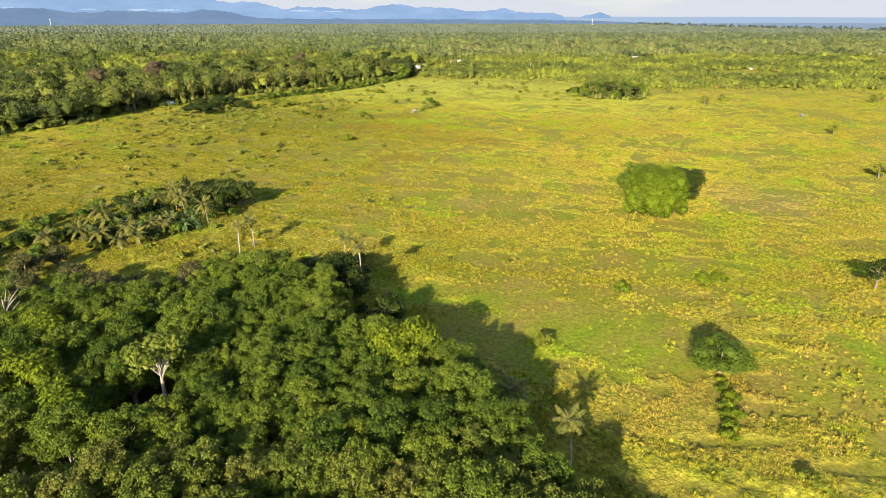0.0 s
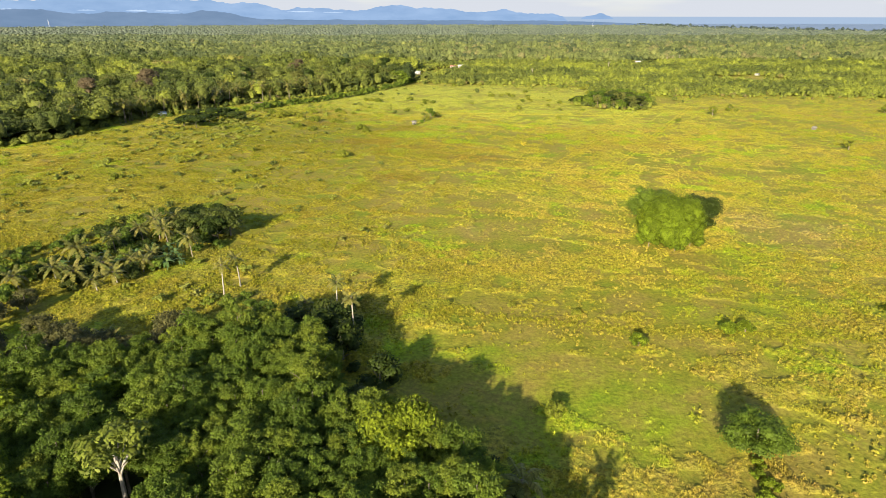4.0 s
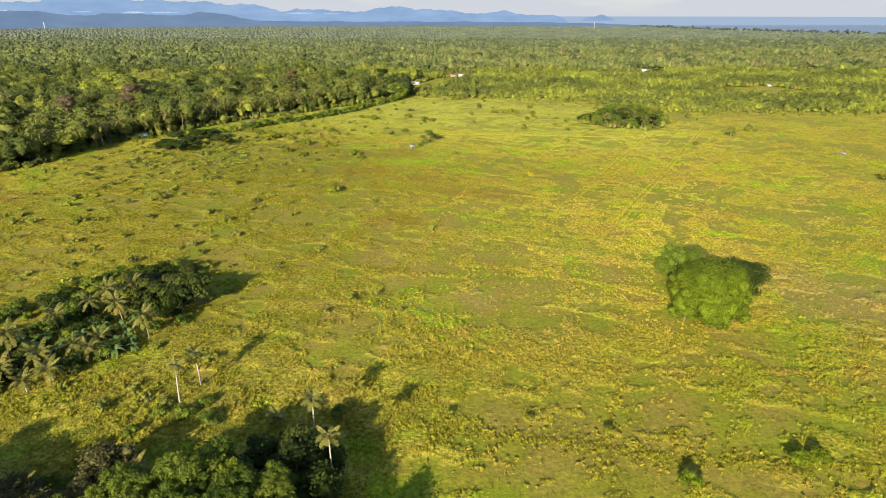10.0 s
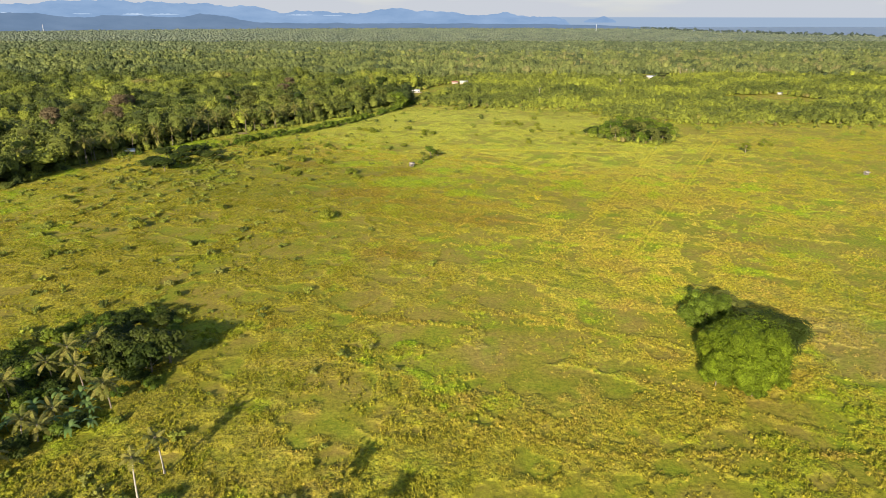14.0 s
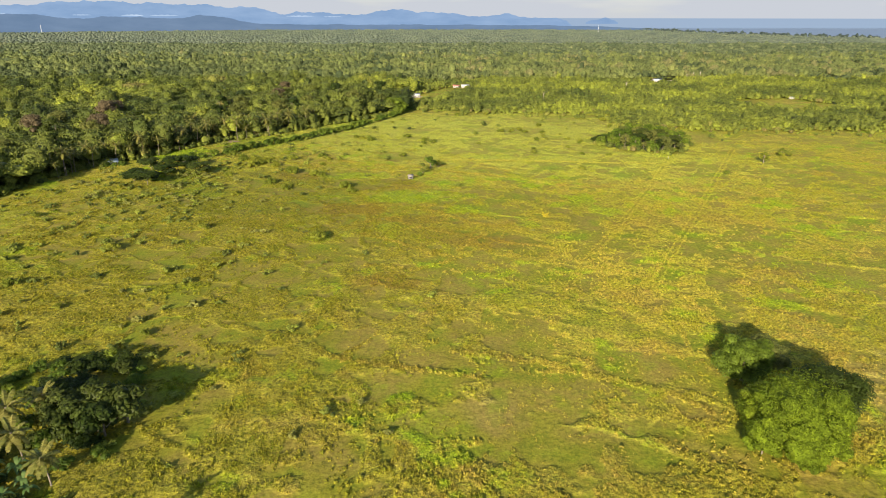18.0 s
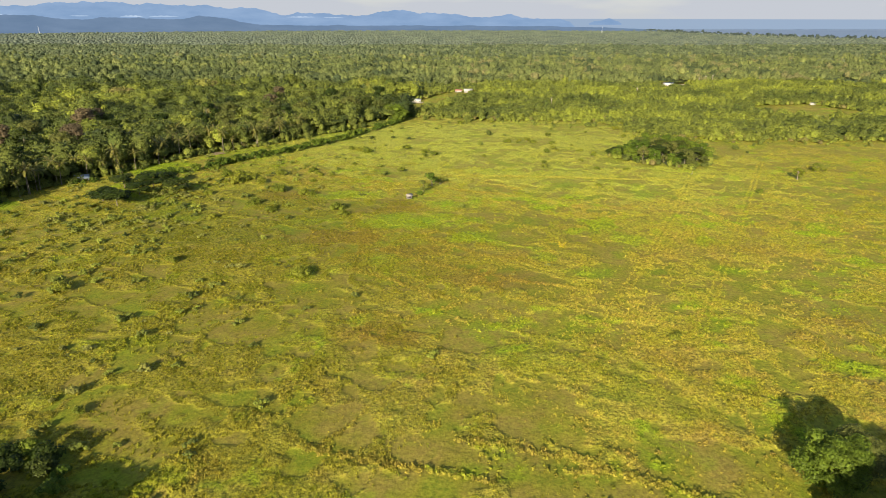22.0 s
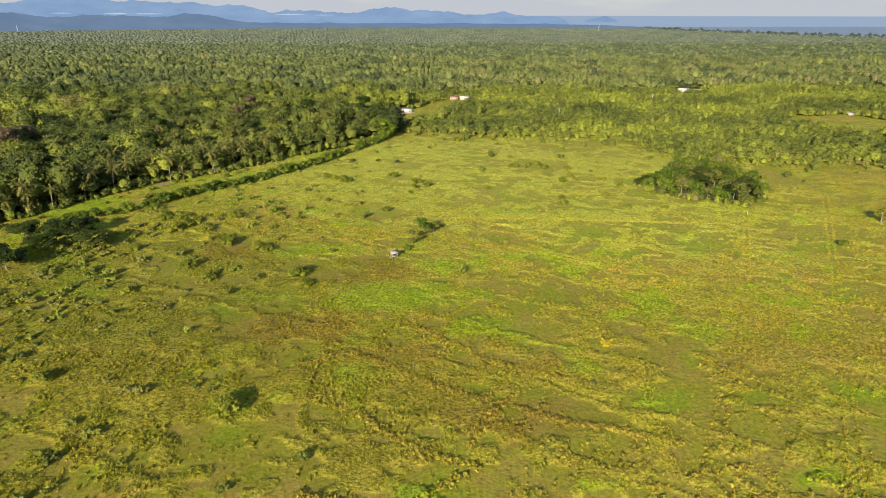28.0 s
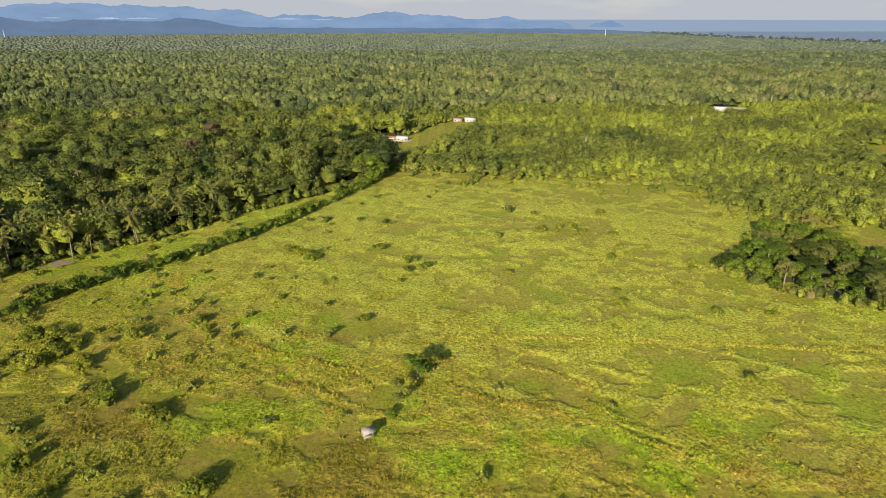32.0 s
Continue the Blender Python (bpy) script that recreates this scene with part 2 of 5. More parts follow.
def tuft_material():
    """Grass clumps: the colour of the field about them, fresher or drier by their own tint."""
    m, nt, p = shader("grass_blades")
    g = nt.nodes.new("ShaderNodeNewGeometry")
    c = mixc(nt, 1.0, mixc(nt, 0.22, field_colour(nt), (0.255, 0.245, 0.030)), ramp(nt, tint_value(nt), [(0.0, (0.72, 0.88, 0.5)), (0.45, (0.98, 0.98, 0.7)), (0.70, (1.13, 1.08, 1.0)), (1.0, (1.22, 1.06, 1.4))]), "MULTIPLY")
    c = mixc(nt, 1.0, c, ramp(nt, g.outputs["Random Per Island"], [(0.0, (0.76, 0.76, 0.76)), (1.0, (1.26, 1.26, 1.2))]), "MULTIPLY")
    nt.links.new(c, p.inputs["Base Color"])
    p.inputs["Roughness"].default_value, p.inputs["Specular IOR Level"].default_value = 0.85, 0.15
    soft = soft_normal(nt, 0.4)
    nt.links.new(soft, p.inputs["Normal"])
    tr, mx = nt.nodes.new("ShaderNodeBsdfTranslucent"), nt.nodes.new("ShaderNodeMixShader")
    mx.inputs[0].default_value = 0.2
    nt.links.new(soft, tr.inputs["Normal"])
    nt.links.new(c, tr.inputs[0])
    nt.links.new(p.outputs[0], mx.inputs[1])
    nt.links.new(tr.outputs[0], mx.inputs[2])
    nt.links.new(mx.outputs[0], nt.nodes["Material Output"].inputs[0])
    return m


def plain(name, a, b, scale=2.0, rough=0.8, metal=0.0, bump=0.2, gloss=0.5):
    """A weathered surface between two colours."""
    m, nt, p = shader(name)
    n1 = place_noise(nt, scale, 5, 0.65)
    c = ramp(nt, n1, [(0.3, a), (0.7, b)])
    c = mixc(nt, 0.35, c, ramp(nt, place_noise(nt, scale * 7, 3, 0.6, 5), [(0.3, a), (0.7, b)]))
    nt.links.new(c, p.inputs["Base Color"])
    p.inputs["Roughness"].default_value, p.inputs["Metallic"].default_value = rough, metal
    p.inputs["Specular IOR Level"].default_value = gloss
    bm_ = node(nt, "ShaderNodeBump", Strength=bump, Distance=0.05)
    nt.links.new(n1, bm_.inputs["Height"])
    nt.links.new(bm_.outputs[0], p.inputs["Normal"])
    return m


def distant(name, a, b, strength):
    """Hills and mist so far off that only the air's haze shows, emitted by the surface."""
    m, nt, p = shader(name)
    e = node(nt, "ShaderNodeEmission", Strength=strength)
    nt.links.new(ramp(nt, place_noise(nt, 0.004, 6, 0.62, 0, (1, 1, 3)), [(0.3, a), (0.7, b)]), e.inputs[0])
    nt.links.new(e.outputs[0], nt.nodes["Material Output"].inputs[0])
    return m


M_FIELD = field_material()
M_TUFT = tuft_material()
# green of the undergrowth, darkened to hold the shade seen between crowns
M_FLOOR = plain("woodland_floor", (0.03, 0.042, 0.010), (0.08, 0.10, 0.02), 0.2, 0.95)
M_LEAF = leafy("broad_leaves", [(0.0, (0.062, 0.098, 0.012)), (0.5, (0.094, 0.136, 0.016)), (1.0, (0.145, 0.180, 0.020))], 0.35, 0.28, whole=True)
M_LEAF_LIGHT = leafy("feathery_leaves", [(0.0, (0.105, 0.138, 0.020)), (0.6, (0.135, 0.158, 0.024)), (1.0, (0.160, 0.165, 0.034))], 0.35, 0.3, whole=True)
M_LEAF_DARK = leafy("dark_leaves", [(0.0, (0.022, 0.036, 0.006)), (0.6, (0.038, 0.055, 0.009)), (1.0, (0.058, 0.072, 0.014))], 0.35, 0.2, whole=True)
M_VINE = leafy("vine_leaves", [(0.0, (0.130, 0.182, 0.012)), (1.0, (0.165, 0.208, 0.014))], 0.4, 0.3, whole=True, leafage=0.9)
M_WOODS = leafy("woodland_leaves", [(0.0, (0.036, 0.052, 0.016)), (0.3, (0.078, 0.100, 0.022)), (0.55, (0.132, 0.152, 0.030)), (0.8, (0.222, 0.252, 0.036)), (0.93, (0.21, 0.19, 0.06)), (1.0, (0.18, 0.115, 0.065))], 0.25, 0.12, leafage=1.1, up=0.3)
# the next three mix air haze into leaf colour, greyer and bluer with distance
M_MIDDLE_HAZED = leafy("middle_woodland_hazed", [(0.0, (0.070, 0.094, 0.050)), (0.5, (0.122, 0.148, 0.080)), (0.85, (0.168, 0.190, 0.092)), (1.0, (0.185, 0.175, 0.10))], 0.12, 0.2, 0.9, leafage=0.5)
M_NEARER_HAZED = leafy("plain_woodland_hazed", [(0.0, (0.056, 0.076, 0.036)), (0.3, (0.092, 0.114, 0.044)), (0.55, (0.130, 0.153, 0.054)), (0.85, (0.178, 0.200, 0.064)), (1.0, (0.175, 0.155, 0.08))], 0.18, 0.10, 0.8, leafage=0.8, up=0.4)
M_FAR_HAZED = leafy("far_woodland_hazed", [(0.0, (0.078, 0.102, 0.086)), (0.5, (0.112, 0.136, 0.104)), (1.0, (0.150, 0.168, 0.120))], 0.08, 0.15, 0.9)
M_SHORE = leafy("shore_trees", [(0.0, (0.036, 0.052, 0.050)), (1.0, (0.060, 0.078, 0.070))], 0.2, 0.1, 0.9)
M_RUST = leafy("reddish_leaves", [(0.0, (0.095, 0.075, 0.045)), (1.0, (0.125, 0.095, 0.055))], 0.3, 0.2, whole=True)
M_DUSK = leafy("dusky_leaves", [(0.0, (0.055, 0.058, 0.018)), (1.0, (0.095, 0.088, 0.030))], 0.3, 0.15, whole=True)
M_OLIVE = leafy("olive_leaves", [(0.0, (0.085, 0.10, 0.024)), (1.0, (0.13, 0.135, 0.034))], 0.3, 0.25, whole=True)
M_BUSH = leafy("bush_leaves", [(0.0, (0.12, 0.145, 0.016)), (1.0, (0.20, 0.205, 0.022))], 0.35, 0.28, whole=True)
M_FROND = leafy("palm_fronds", [(0.0, (0.11, 0.125, 0.03)), (1.0, (0.20, 0.18, 0.05))], 0.3, 0.25, 0.4, whole=True)
M_YOUNG = leafy("yellow_fronds", [(0.0, (0.40, 0.32, 0.02)), (1.0, (0.45, 0.36, 0.03))], 0.3, 0.3, 0.4, whole=True)
M_BANANA = leafy("banana_leaves", [(0.0, (0.08, 0.14, 0.04)), (1.0, (0.14, 0.20, 0.07))], 0.3, 0.3, 0.35, whole=True)
M_BARK = plain("bark", (0.11, 0.085, 0.06), (0.24, 0.20, 0.15), 1.5, 0.9)
M_PALE_BARK = plain("pale_bark", (0.22, 0.19, 0.15), (0.40, 0.36, 0.29), 1.2, 0.85)
M_ROOF_GREY = plain("grey_metal_roof", (0.20, 0.195, 0.19), (0.36, 0.355, 0.34), 0.6, 0.75, 0.0, 0.1)
M_ROOF_WHITE = plain("white_metal_roof", (0.44, 0.43, 0.41), (0.60, 0.59, 0.57), 0.6, 0.6, 0.0, 0.1)
M_ROOF_RED = plain("faded_red_roof", (0.34, 0.13, 0.09), (0.46, 0.22, 0.16), 0.6, 0.6, 0.0, 0.1)
M_ROOF_BLUE = plain("pale_blue_roof", (0.25, 0.30, 0.35), (0.36, 0.41, 0.45), 0.6, 0.6, 0.1, 0.1)
M_WALL = plain("painted_wall", (0.30, 0.28, 0.25), (0.45, 0.43, 0.39), 0.7, 0.8)
M_THATCH = plain("weathered_thatch", (0.20, 0.17, 0.14), (0.36, 0.32, 0.27), 2.0, 0.95)
M_WOOD = plain("weathered_wood", (0.16, 0.14, 0.115), (0.30, 0.27, 0.23), 1.5, 0.85)
M_GLASS = plain("dark_window", (0.02, 0.025, 0.03), (0.04, 0.045, 0.05), 1.0, 0.15)
M_MUD = plain("brown_mud", (0.16, 0.11, 0.06), (0.26, 0.19, 0.11), 0.3, 0.9)
M_SOIL = plain("bare_sandy_yard", (0.36, 0.31, 0.19), (0.48, 0.43, 0.27), 0.15, 0.95)
M_STEEL = plain("mast_steel", (0.55, 0.55, 0.56), (0.7, 0.7, 0.7), 1.0, 0.5)
M_WATER = plain("sea_water", (0.13, 0.18, 0.26), (0.16, 0.21, 0.29), 0.002, 0.6, 0.0, 0.05, 0.2)
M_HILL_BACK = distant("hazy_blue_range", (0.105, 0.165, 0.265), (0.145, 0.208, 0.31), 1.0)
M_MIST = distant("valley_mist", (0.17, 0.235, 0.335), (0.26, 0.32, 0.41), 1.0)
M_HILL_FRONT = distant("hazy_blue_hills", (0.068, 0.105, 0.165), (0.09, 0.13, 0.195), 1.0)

# ---------------------------------------------------------------- helpers
rng = np.random.default_rng(7)


def tri_mesh(name, v, f, tint=None, mat=None):
    me = bpy.data.meshes.new(name)
    v, f = np.asarray(v, np.float32), np.asarray(f, np.int32)
    me.vertices.add(len(v))
    me.vertices.foreach_set("co", v.ravel())
    me.loops.add(f.size)
    me.loops.foreach_set("vertex_index", f.ravel())
    me.polygons.add(len(f))
    me.polygons.foreach_set("loop_start", np.arange(0, f.size, 3, dtype=np.int32))
    if tint is not None:
        me.attributes.new("tint", "FLOAT", "POINT").data.foreach_set("value", np.asarray(tint, np.float32))
    if mat:
        me.materials.append(mat)
    me.update(calc_edges=True)
    return me


def part(name, me, parent, label=""):
    ob = new(name, me)
    ob.parent = parent
    return tagged(ob, label)


def join(pieces):
    """One vertex and one face array out of several."""
    vs, fs, k = [], [], 0
    for v, f in pieces:
        vs.append(v)
        fs.append(f + k)
        k += len(v)
    return np.concatenate(vs), np.concatenate(fs)


def unit(a):
    return a / np.maximum(np.linalg.norm(a, axis=-1, keepdims=True), 1e-9)


def leaf_cards(centre, normal, size, r, aspect=0.6):
    """Small bent leaf sprays, two triangles each, facing along normal."""
    n = len(centre)
    t = unit(np.cross(normal, r.normal(size=(n, 3))))
    b = np.cross(normal, t)
    s = (size * r.uniform(0.6, 1.35, n))[:, None]
    p0, p2 = centre - t * s, centre + t * s
    sag = normal * s * 0.3
    p1, p3 = centre + b * s * aspect - sag, centre - b * s * aspect - sag
    v = np.stack([p0, p1, p2, p3], 1).reshape(-1, 3)
    k = np.arange(n)[:, None] * 4
    f = np.concatenate([k + [0, 1, 2], k + [0, 2, 3]], 0)
    return v, f


def dome(rx, rz, r, sides=5, jit=0.15):
    """A closed lumpy ball, the inner dark of a crown."""
    rings = [(-0.75, 0.6), (0.0, 1.0), (0.65, 0.72)]
    v = [(0, 0, -1.0)]
    for z, q in rings:
        for i in range(sides):
            a = 2 * math.pi * (i + 0.5 * (z == 0)) / sides
            v.append((q * math.cos(a), q * math.sin(a), z))
    v.append((0, 0, 1.0))
    f = []
    for i in range(sides):
        j = (i + 1) % sides
        f.append((0, 1 + j, 1 + i))
        for k in range(2):
            a, b, c, d = 1 + k * sides + i, 1 + k * sides + j, 1 + (k + 1) * sides + i, 1 + (k + 1) * sides + j
            f += [(a, b, d), (a, d, c)]
        f.append((1 + 2 * sides + i, 1 + 2 * sides + j, 1 + 3 * sides))
    v = np.array(v) * (1 + r.uniform(-jit, jit, (len(v), 1)))
    return v * [rx, rx, rz], np.array(f)


def lobed_crown(r, radius, z0, z1, n_lobes, n_leaves, size, core=0.72, flat=0.8, lobe=0.5, out=0.72, up=0.25, heart=0.0, fuzz=0.45):
    """Crown of several leafy lobes between heights z0 and z1, with gaps and an uneven outline."""
    zc, hz = (z0 + z1) / 2, (z1 - z0) / 2
    lobes = []
    for i in range(n_lobes):
        a = i * 2.4 + r.uniform(-0.5, 0.5)
        h = r.uniform(-0.75, 0.8)
        q = out * math.sqrt(max(0.05, 1 - (h * 0.85) ** 2)) * r.uniform(0.65, 1.1)
        lobes.append((radius * q * math.cos(a), radius * q * math.sin(a), zc + hz * h * 0.75, radius * lobe * r.uniform(0.7, 1.25)))
    lobes.append((0, 0, zc + hz * 0.55, radius * lobe))
    if heart:
        lobes.append((0, 0, zc + hz * 0.05, radius * heart))
    pieces, w = [], np.array([l[3] ** 2 for l in lobes])
    counts = (n_leaves * w / w.sum()).astype(int)
    for (x, y, z, q), c in zip(lobes, counts):
        d = unit(r.normal(size=(c, 3)))
        d[:, 2] = np.where(d[:, 2] < -0.35, -d[:, 2], d[:, 2])
        rad = q * r.uniform(1.05 - 0.6 * fuzz, 0.9 + 0.5 * fuzz, (c, 1))
        cen = np.array([x, y, z]) + d * rad * [1, 1, flat]
        nrm = unit(d + r.normal(size=(c, 3)) * fuzz + [0, 0, up])
        pieces.append(leaf_cards(cen, nrm, size, r))
        if core:
            v, f = dome(q * core, q * core * flat, r)
            pieces.append((v + [x, y, z], f))
    return join(pieces)


def tube(points, radii, sides=6):
    """A round tapering stem through points."""
    p = [Vector(q) for q in points]
    v, f = [], []
    for i, (q, rad) in enumerate(zip(p, radii)):
        d = (p[min(i + 1, len(p) - 1)] - p[max(i - 1, 0)]).normalized()
        u = d.orthogonal().normalized()
        w = d.cross(u)
        for k in range(sides):
            a = 2 * math.pi * k / sides
            v.append(q + (u * math.cos(a) + w * math.sin(a)) * rad)
    for i in range(len(p) - 1):
        for k in range(sides):
            a, b = i * sides + k, i * sides + (k + 1) % sides
            f += [(a, b, b + sides), (a, b + sides, a + sides)]
    return np.array([tuple(q) for q in v]), np.array(f)


def inside(x, y, poly):
    """Which of the places lie in the polygon."""
    x, y = np.asarray(x, float), np.asarray(y, float)
    res = np.zeros(x.shape, bool)
    for (x0, y0), (x1, y1) in zip(poly, poly[1:] + poly[:1]):
        cut = ((y0 > y) != (y1 > y)) & (x < (x1 - x0) * (y - y0) / ((y1 - y0) or 1e-9) + x0)
        res ^= cut
    return res


def lumps(x, y, scale, seed):
    """Cheap smooth noise, 0 to 1, from a sum of waves."""
    r = np.random.default_rng(seed)
    s = np.zeros_like(np.asarray(x, float))
    for k in range(9):
        a, w = r.uniform(0, 2 * math.pi), r.uniform(0.6, 2.2) / scale
        s = s + np.sin((np.cos(a) * x + np.sin(a) * y) * w * 2 * math.pi + r.uniform(0, 6.28))
    return 0.5 + s / 8.0

def grain_noise(x, y, size, seed):
    """Smooth lattice noise, 0 to 1, in lumps of about that size."""
    x, y = np.asarray(x, float) / size, np.asarray(y, float) / size
    ix, iy = np.floor(x).astype(np.int64), np.floor(y).astype(np.int64)
    fx, fy = x - ix, y - iy
    fx, fy = fx * fx * (3 - 2 * fx), fy * fy * (3 - 2 * fy)

    def lattice(a, b):
        h = (a * 374761393 + b * 668265263 + seed * 144665) & 0x7FFFFFFF
        h = ((h ^ (h >> 13)) * 1274126177) & 0x7FFFFFFF
        return ((h ^ (h >> 16)) & 0xFFFF) / 65535.0
    return (lattice(ix, iy) * (1 - fx) + lattice(ix + 1, iy) * fx) * (1 - fy) + (lattice(ix, iy + 1) * (1 - fx) + lattice(ix + 1, iy + 1) * fx) * fy


# ---------------------------------------------------------------- plan of the land
LEFT_EDGE = [(-420, 150), (-345, 330), (-292, 415), (-264, 455), (-254, 531), (-222, 576), (-196, 628), (-180, 649), (-154, 669),
             (-137, 687), (-124, 712), (-104, 731), (-82, 760), (-63, 781), (-33, 842)]
FAR_EDGE = [(-33, 842), (-10, 830), (18, 814), (45, 805), (113, 803), (160, 800), (172, 780), (178, 715), (228, 703), (320, 700), (440, 684), (640, 650), (760, 560)]
CLUMP = [(121, 632), (130, 619), (140, 607), (155, 596), (168, 588), (184, 598), (200, 630), (190, 676), (176, 688), (160, 676), (146, 655)]
CLEARING = [(-70, 956), (-66, 930), (-58, 905), (-48, 872), (-36, 848), (-20, 876), (0, 930), (10, 970), (48, 1032), (52, 1068), (8, 1072), (-18, 1016), (-32, 972)]
CLEARING_BARE = [(310, 1152), (318, 1122), (345, 1116), (372, 1130), (382, 1166), (345, 1176)]
CLEARING_EAST = [(337, 872), (356, 919), (440, 930), (470, 850), (379, 800)]
NEAR_WOOD = [(24, 40), (23, 70), (15, 84), (9, 95), (4, 112), (-4, 121), (-17, 124), (-23, 136), (-31, 155), (-44, 161), (-52, 158), (-62, 150), (-74, 145), (-112, 140), (-190, 138), (-190, -60), (20, -60)]
GROVE = [(-140, 186), (-100, 206), (-87, 238), (-84, 272), (-112, 294), (-128, 268), (-152, 234), (-190, 215), (-190, 186)]
COAST = [(1250, 5200), (1431, 3759), (1656, 3223), (1889, 2890), (2700, 1900), (3600, 900)]


def field_zone(x, y):
    return inside(x, y, LEFT_EDGE + FAR_EDGE + [(760, -80), (-420, -80)])


def woods_zone(x, y):
    w = ~field_zone(x, y) | inside(x, y, CLUMP)
    for c in (CLEARING, CLEARING_EAST, CLEARING_BARE):
        w &= ~inside(x, y, c)
    cx = np.interp(y, [p[1] for p in COAST[::-1]], [p[0] for p in COAST[::-1]])
    return w & (x < cx) & (y > 150)


def in_view(x, y, margin=40):
    return np.abs(x) < 0.74 * (y + 20) + margin


# ---------------------------------------------------------------- ground, sea, hills
def plot_place(x, y):
    """Plot coordinates: distance to the nearest plot edge, and a value for each plot."""
    c, s = math.cos(PLOT_TURN), math.sin(PLOT_TURN)
    x, y = x + 3 * (lumps(x, y, 25, 51) - 0.5), y + 3 * (lumps(x, y, 25, 52) - 0.5)
    u, w = x * c + y * s + 4.5, -x * s + y * c + 4.5
    row = np.floor(w / PLOT_H)
    uo = u + np.where(row % 2 == 1, 0.4 * PLOT_W, 0)
    col = np.floor(uo / PLOT_W)
    du, dw = np.minimum(uo % PLOT_W, PLOT_W - uo % PLOT_W), np.minimum(w % PLOT_H, PLOT_H - w % PLOT_H)
    return np.minimum(du, dw), np.abs(np.sin(row * 12.9898 + col * 78.233) * 43758.5453) % 1


def tall_grass(x, y, soft=0.05):
    """Where the grass stands tall (1) and where it is short (0), with fairly sharp edges along the old plots."""
    edge, plot = plot_place(x, y)
    s = 0.36 * grain_noise(x, y, 25, 4) + 0.36 * grain_noise(x, y, 9, 5) + 0.28 * grain_noise(x, y, 3.6, 6)
    s = s + 0.10 * (plot - 0.5) + 0.16 * np.clip(1 - edge / 2.2, 0, 1) + 0.07 * np.clip((-x - 20) / 120, -0.3, 1)
    for cx, cy, rx, ry in ((42, 150, 30, 20), (92, 115, 36, 34), (-75, 352, 26, 14), (95, 225, 30, 16)):
        s = s - 0.13 * np.exp(-((x - cx) / rx) ** 2 - ((y - cy) / ry) ** 2)
    return np.clip((s - 0.445) / soft, 0, 1)


def clumps(x, y, size, seed):
    """Rounded clumps side by side with narrow dips between them, 0 to 1."""
    ix, iy = np.floor(x / size).astype(np.int64), np.floor(y / size).astype(np.int64)
    best = np.full(np.shape(x), 9.0)
    for dx in (-1, 0, 1):
        for dy in (-1, 0, 1):
            a, b = ix + dx, iy + dy
            h = (a * 374761393 + b * 668265263 + seed * 144665) & 0x7FFFFFFF
            h = ((h ^ (h >> 13)) * 1274126177) & 0x7FFFFFFF
            px, py = a + (h & 0xFF) / 255.0, b + ((h >> 9) & 0xFF) / 255.0
            wide = 0.75 + 0.6 * ((h >> 18) & 0xFF) / 255.0
            best = np.minimum(best, ((x / size - px) ** 2 + (y / size - py) ** 2) / wide ** 2)
    return np.sqrt(np.clip(1 - 1.3 * best, 0, 1))


def relief(x, y):
    """Height of the grass cover: clump beside clump in the tall grass, nearly flat where it is short."""
    b = np.clip(1.8 * grain_noise(x, y, 6.0, 12) - 0.4, 0, 1)
    return tall_grass(x, y, 0.2) * (0.05 + (0.2 + 0.5 * b) * clumps(x, y, 2.3, 12)) + 0.10 * grain_noise(x * 1.31 + 7, y * 1.17, 1.6, 13)


def ground_sheet():
    xs = np.unique(np.concatenate([np.arange(-480, -204, 4.0), np.arange(-204, 224, 0.8), np.arange(224, 481, 4.0), np.linspace(480, 4900, 24), -np.linspace(480, 4900, 24)]))
    ys = np.unique(np.concatenate([np.arange(-80, 72, 8.0), np.arange(72, 560, 0.8), np.arange(560, 900, 2.4), np.linspace(900, 4850, 30), -np.linspace(80, 4000, 16)]))
    X, Y = np.meshgrid(xs, ys)
    Z = (lumps(X, Y, 60, 3) - 0.5) * 0.4 * (np.hypot(X, Y - 300) < 900)
    Z = Z + relief(X, Y) * (field_zone(X, Y) & (Y > 60)) - 0.15
    v = np.stack([X, Y, Z], -1).reshape(-1, 3)
    nx, ny = len(xs), len(ys)
    i = (np.arange(ny - 1)[:, None] * nx + np.arange(nx - 1)[None]).ravel()
    f = np.concatenate([np.stack([i, i + 1, i + nx + 1], 1), np.stack([i, i + nx + 1, i + nx], 1)])
    c = v[f].mean(1)
    cx = np.interp(c[:, 1], [p[1] for p in COAST[::-1]], [p[0] for p in COAST[::-1]])
    f = f[(c[:, 0] < cx + 250)]
    me = tri_mesh("ground", v, f, tall_grass(X, Y).ravel(), M_FIELD)
    me.polygons.foreach_set("use_smooth", np.ones(len(f), bool))
    tagged(new("ground", me), "wide grassy flat ground with yellow-green and dry patches", "ground", kind="structure")


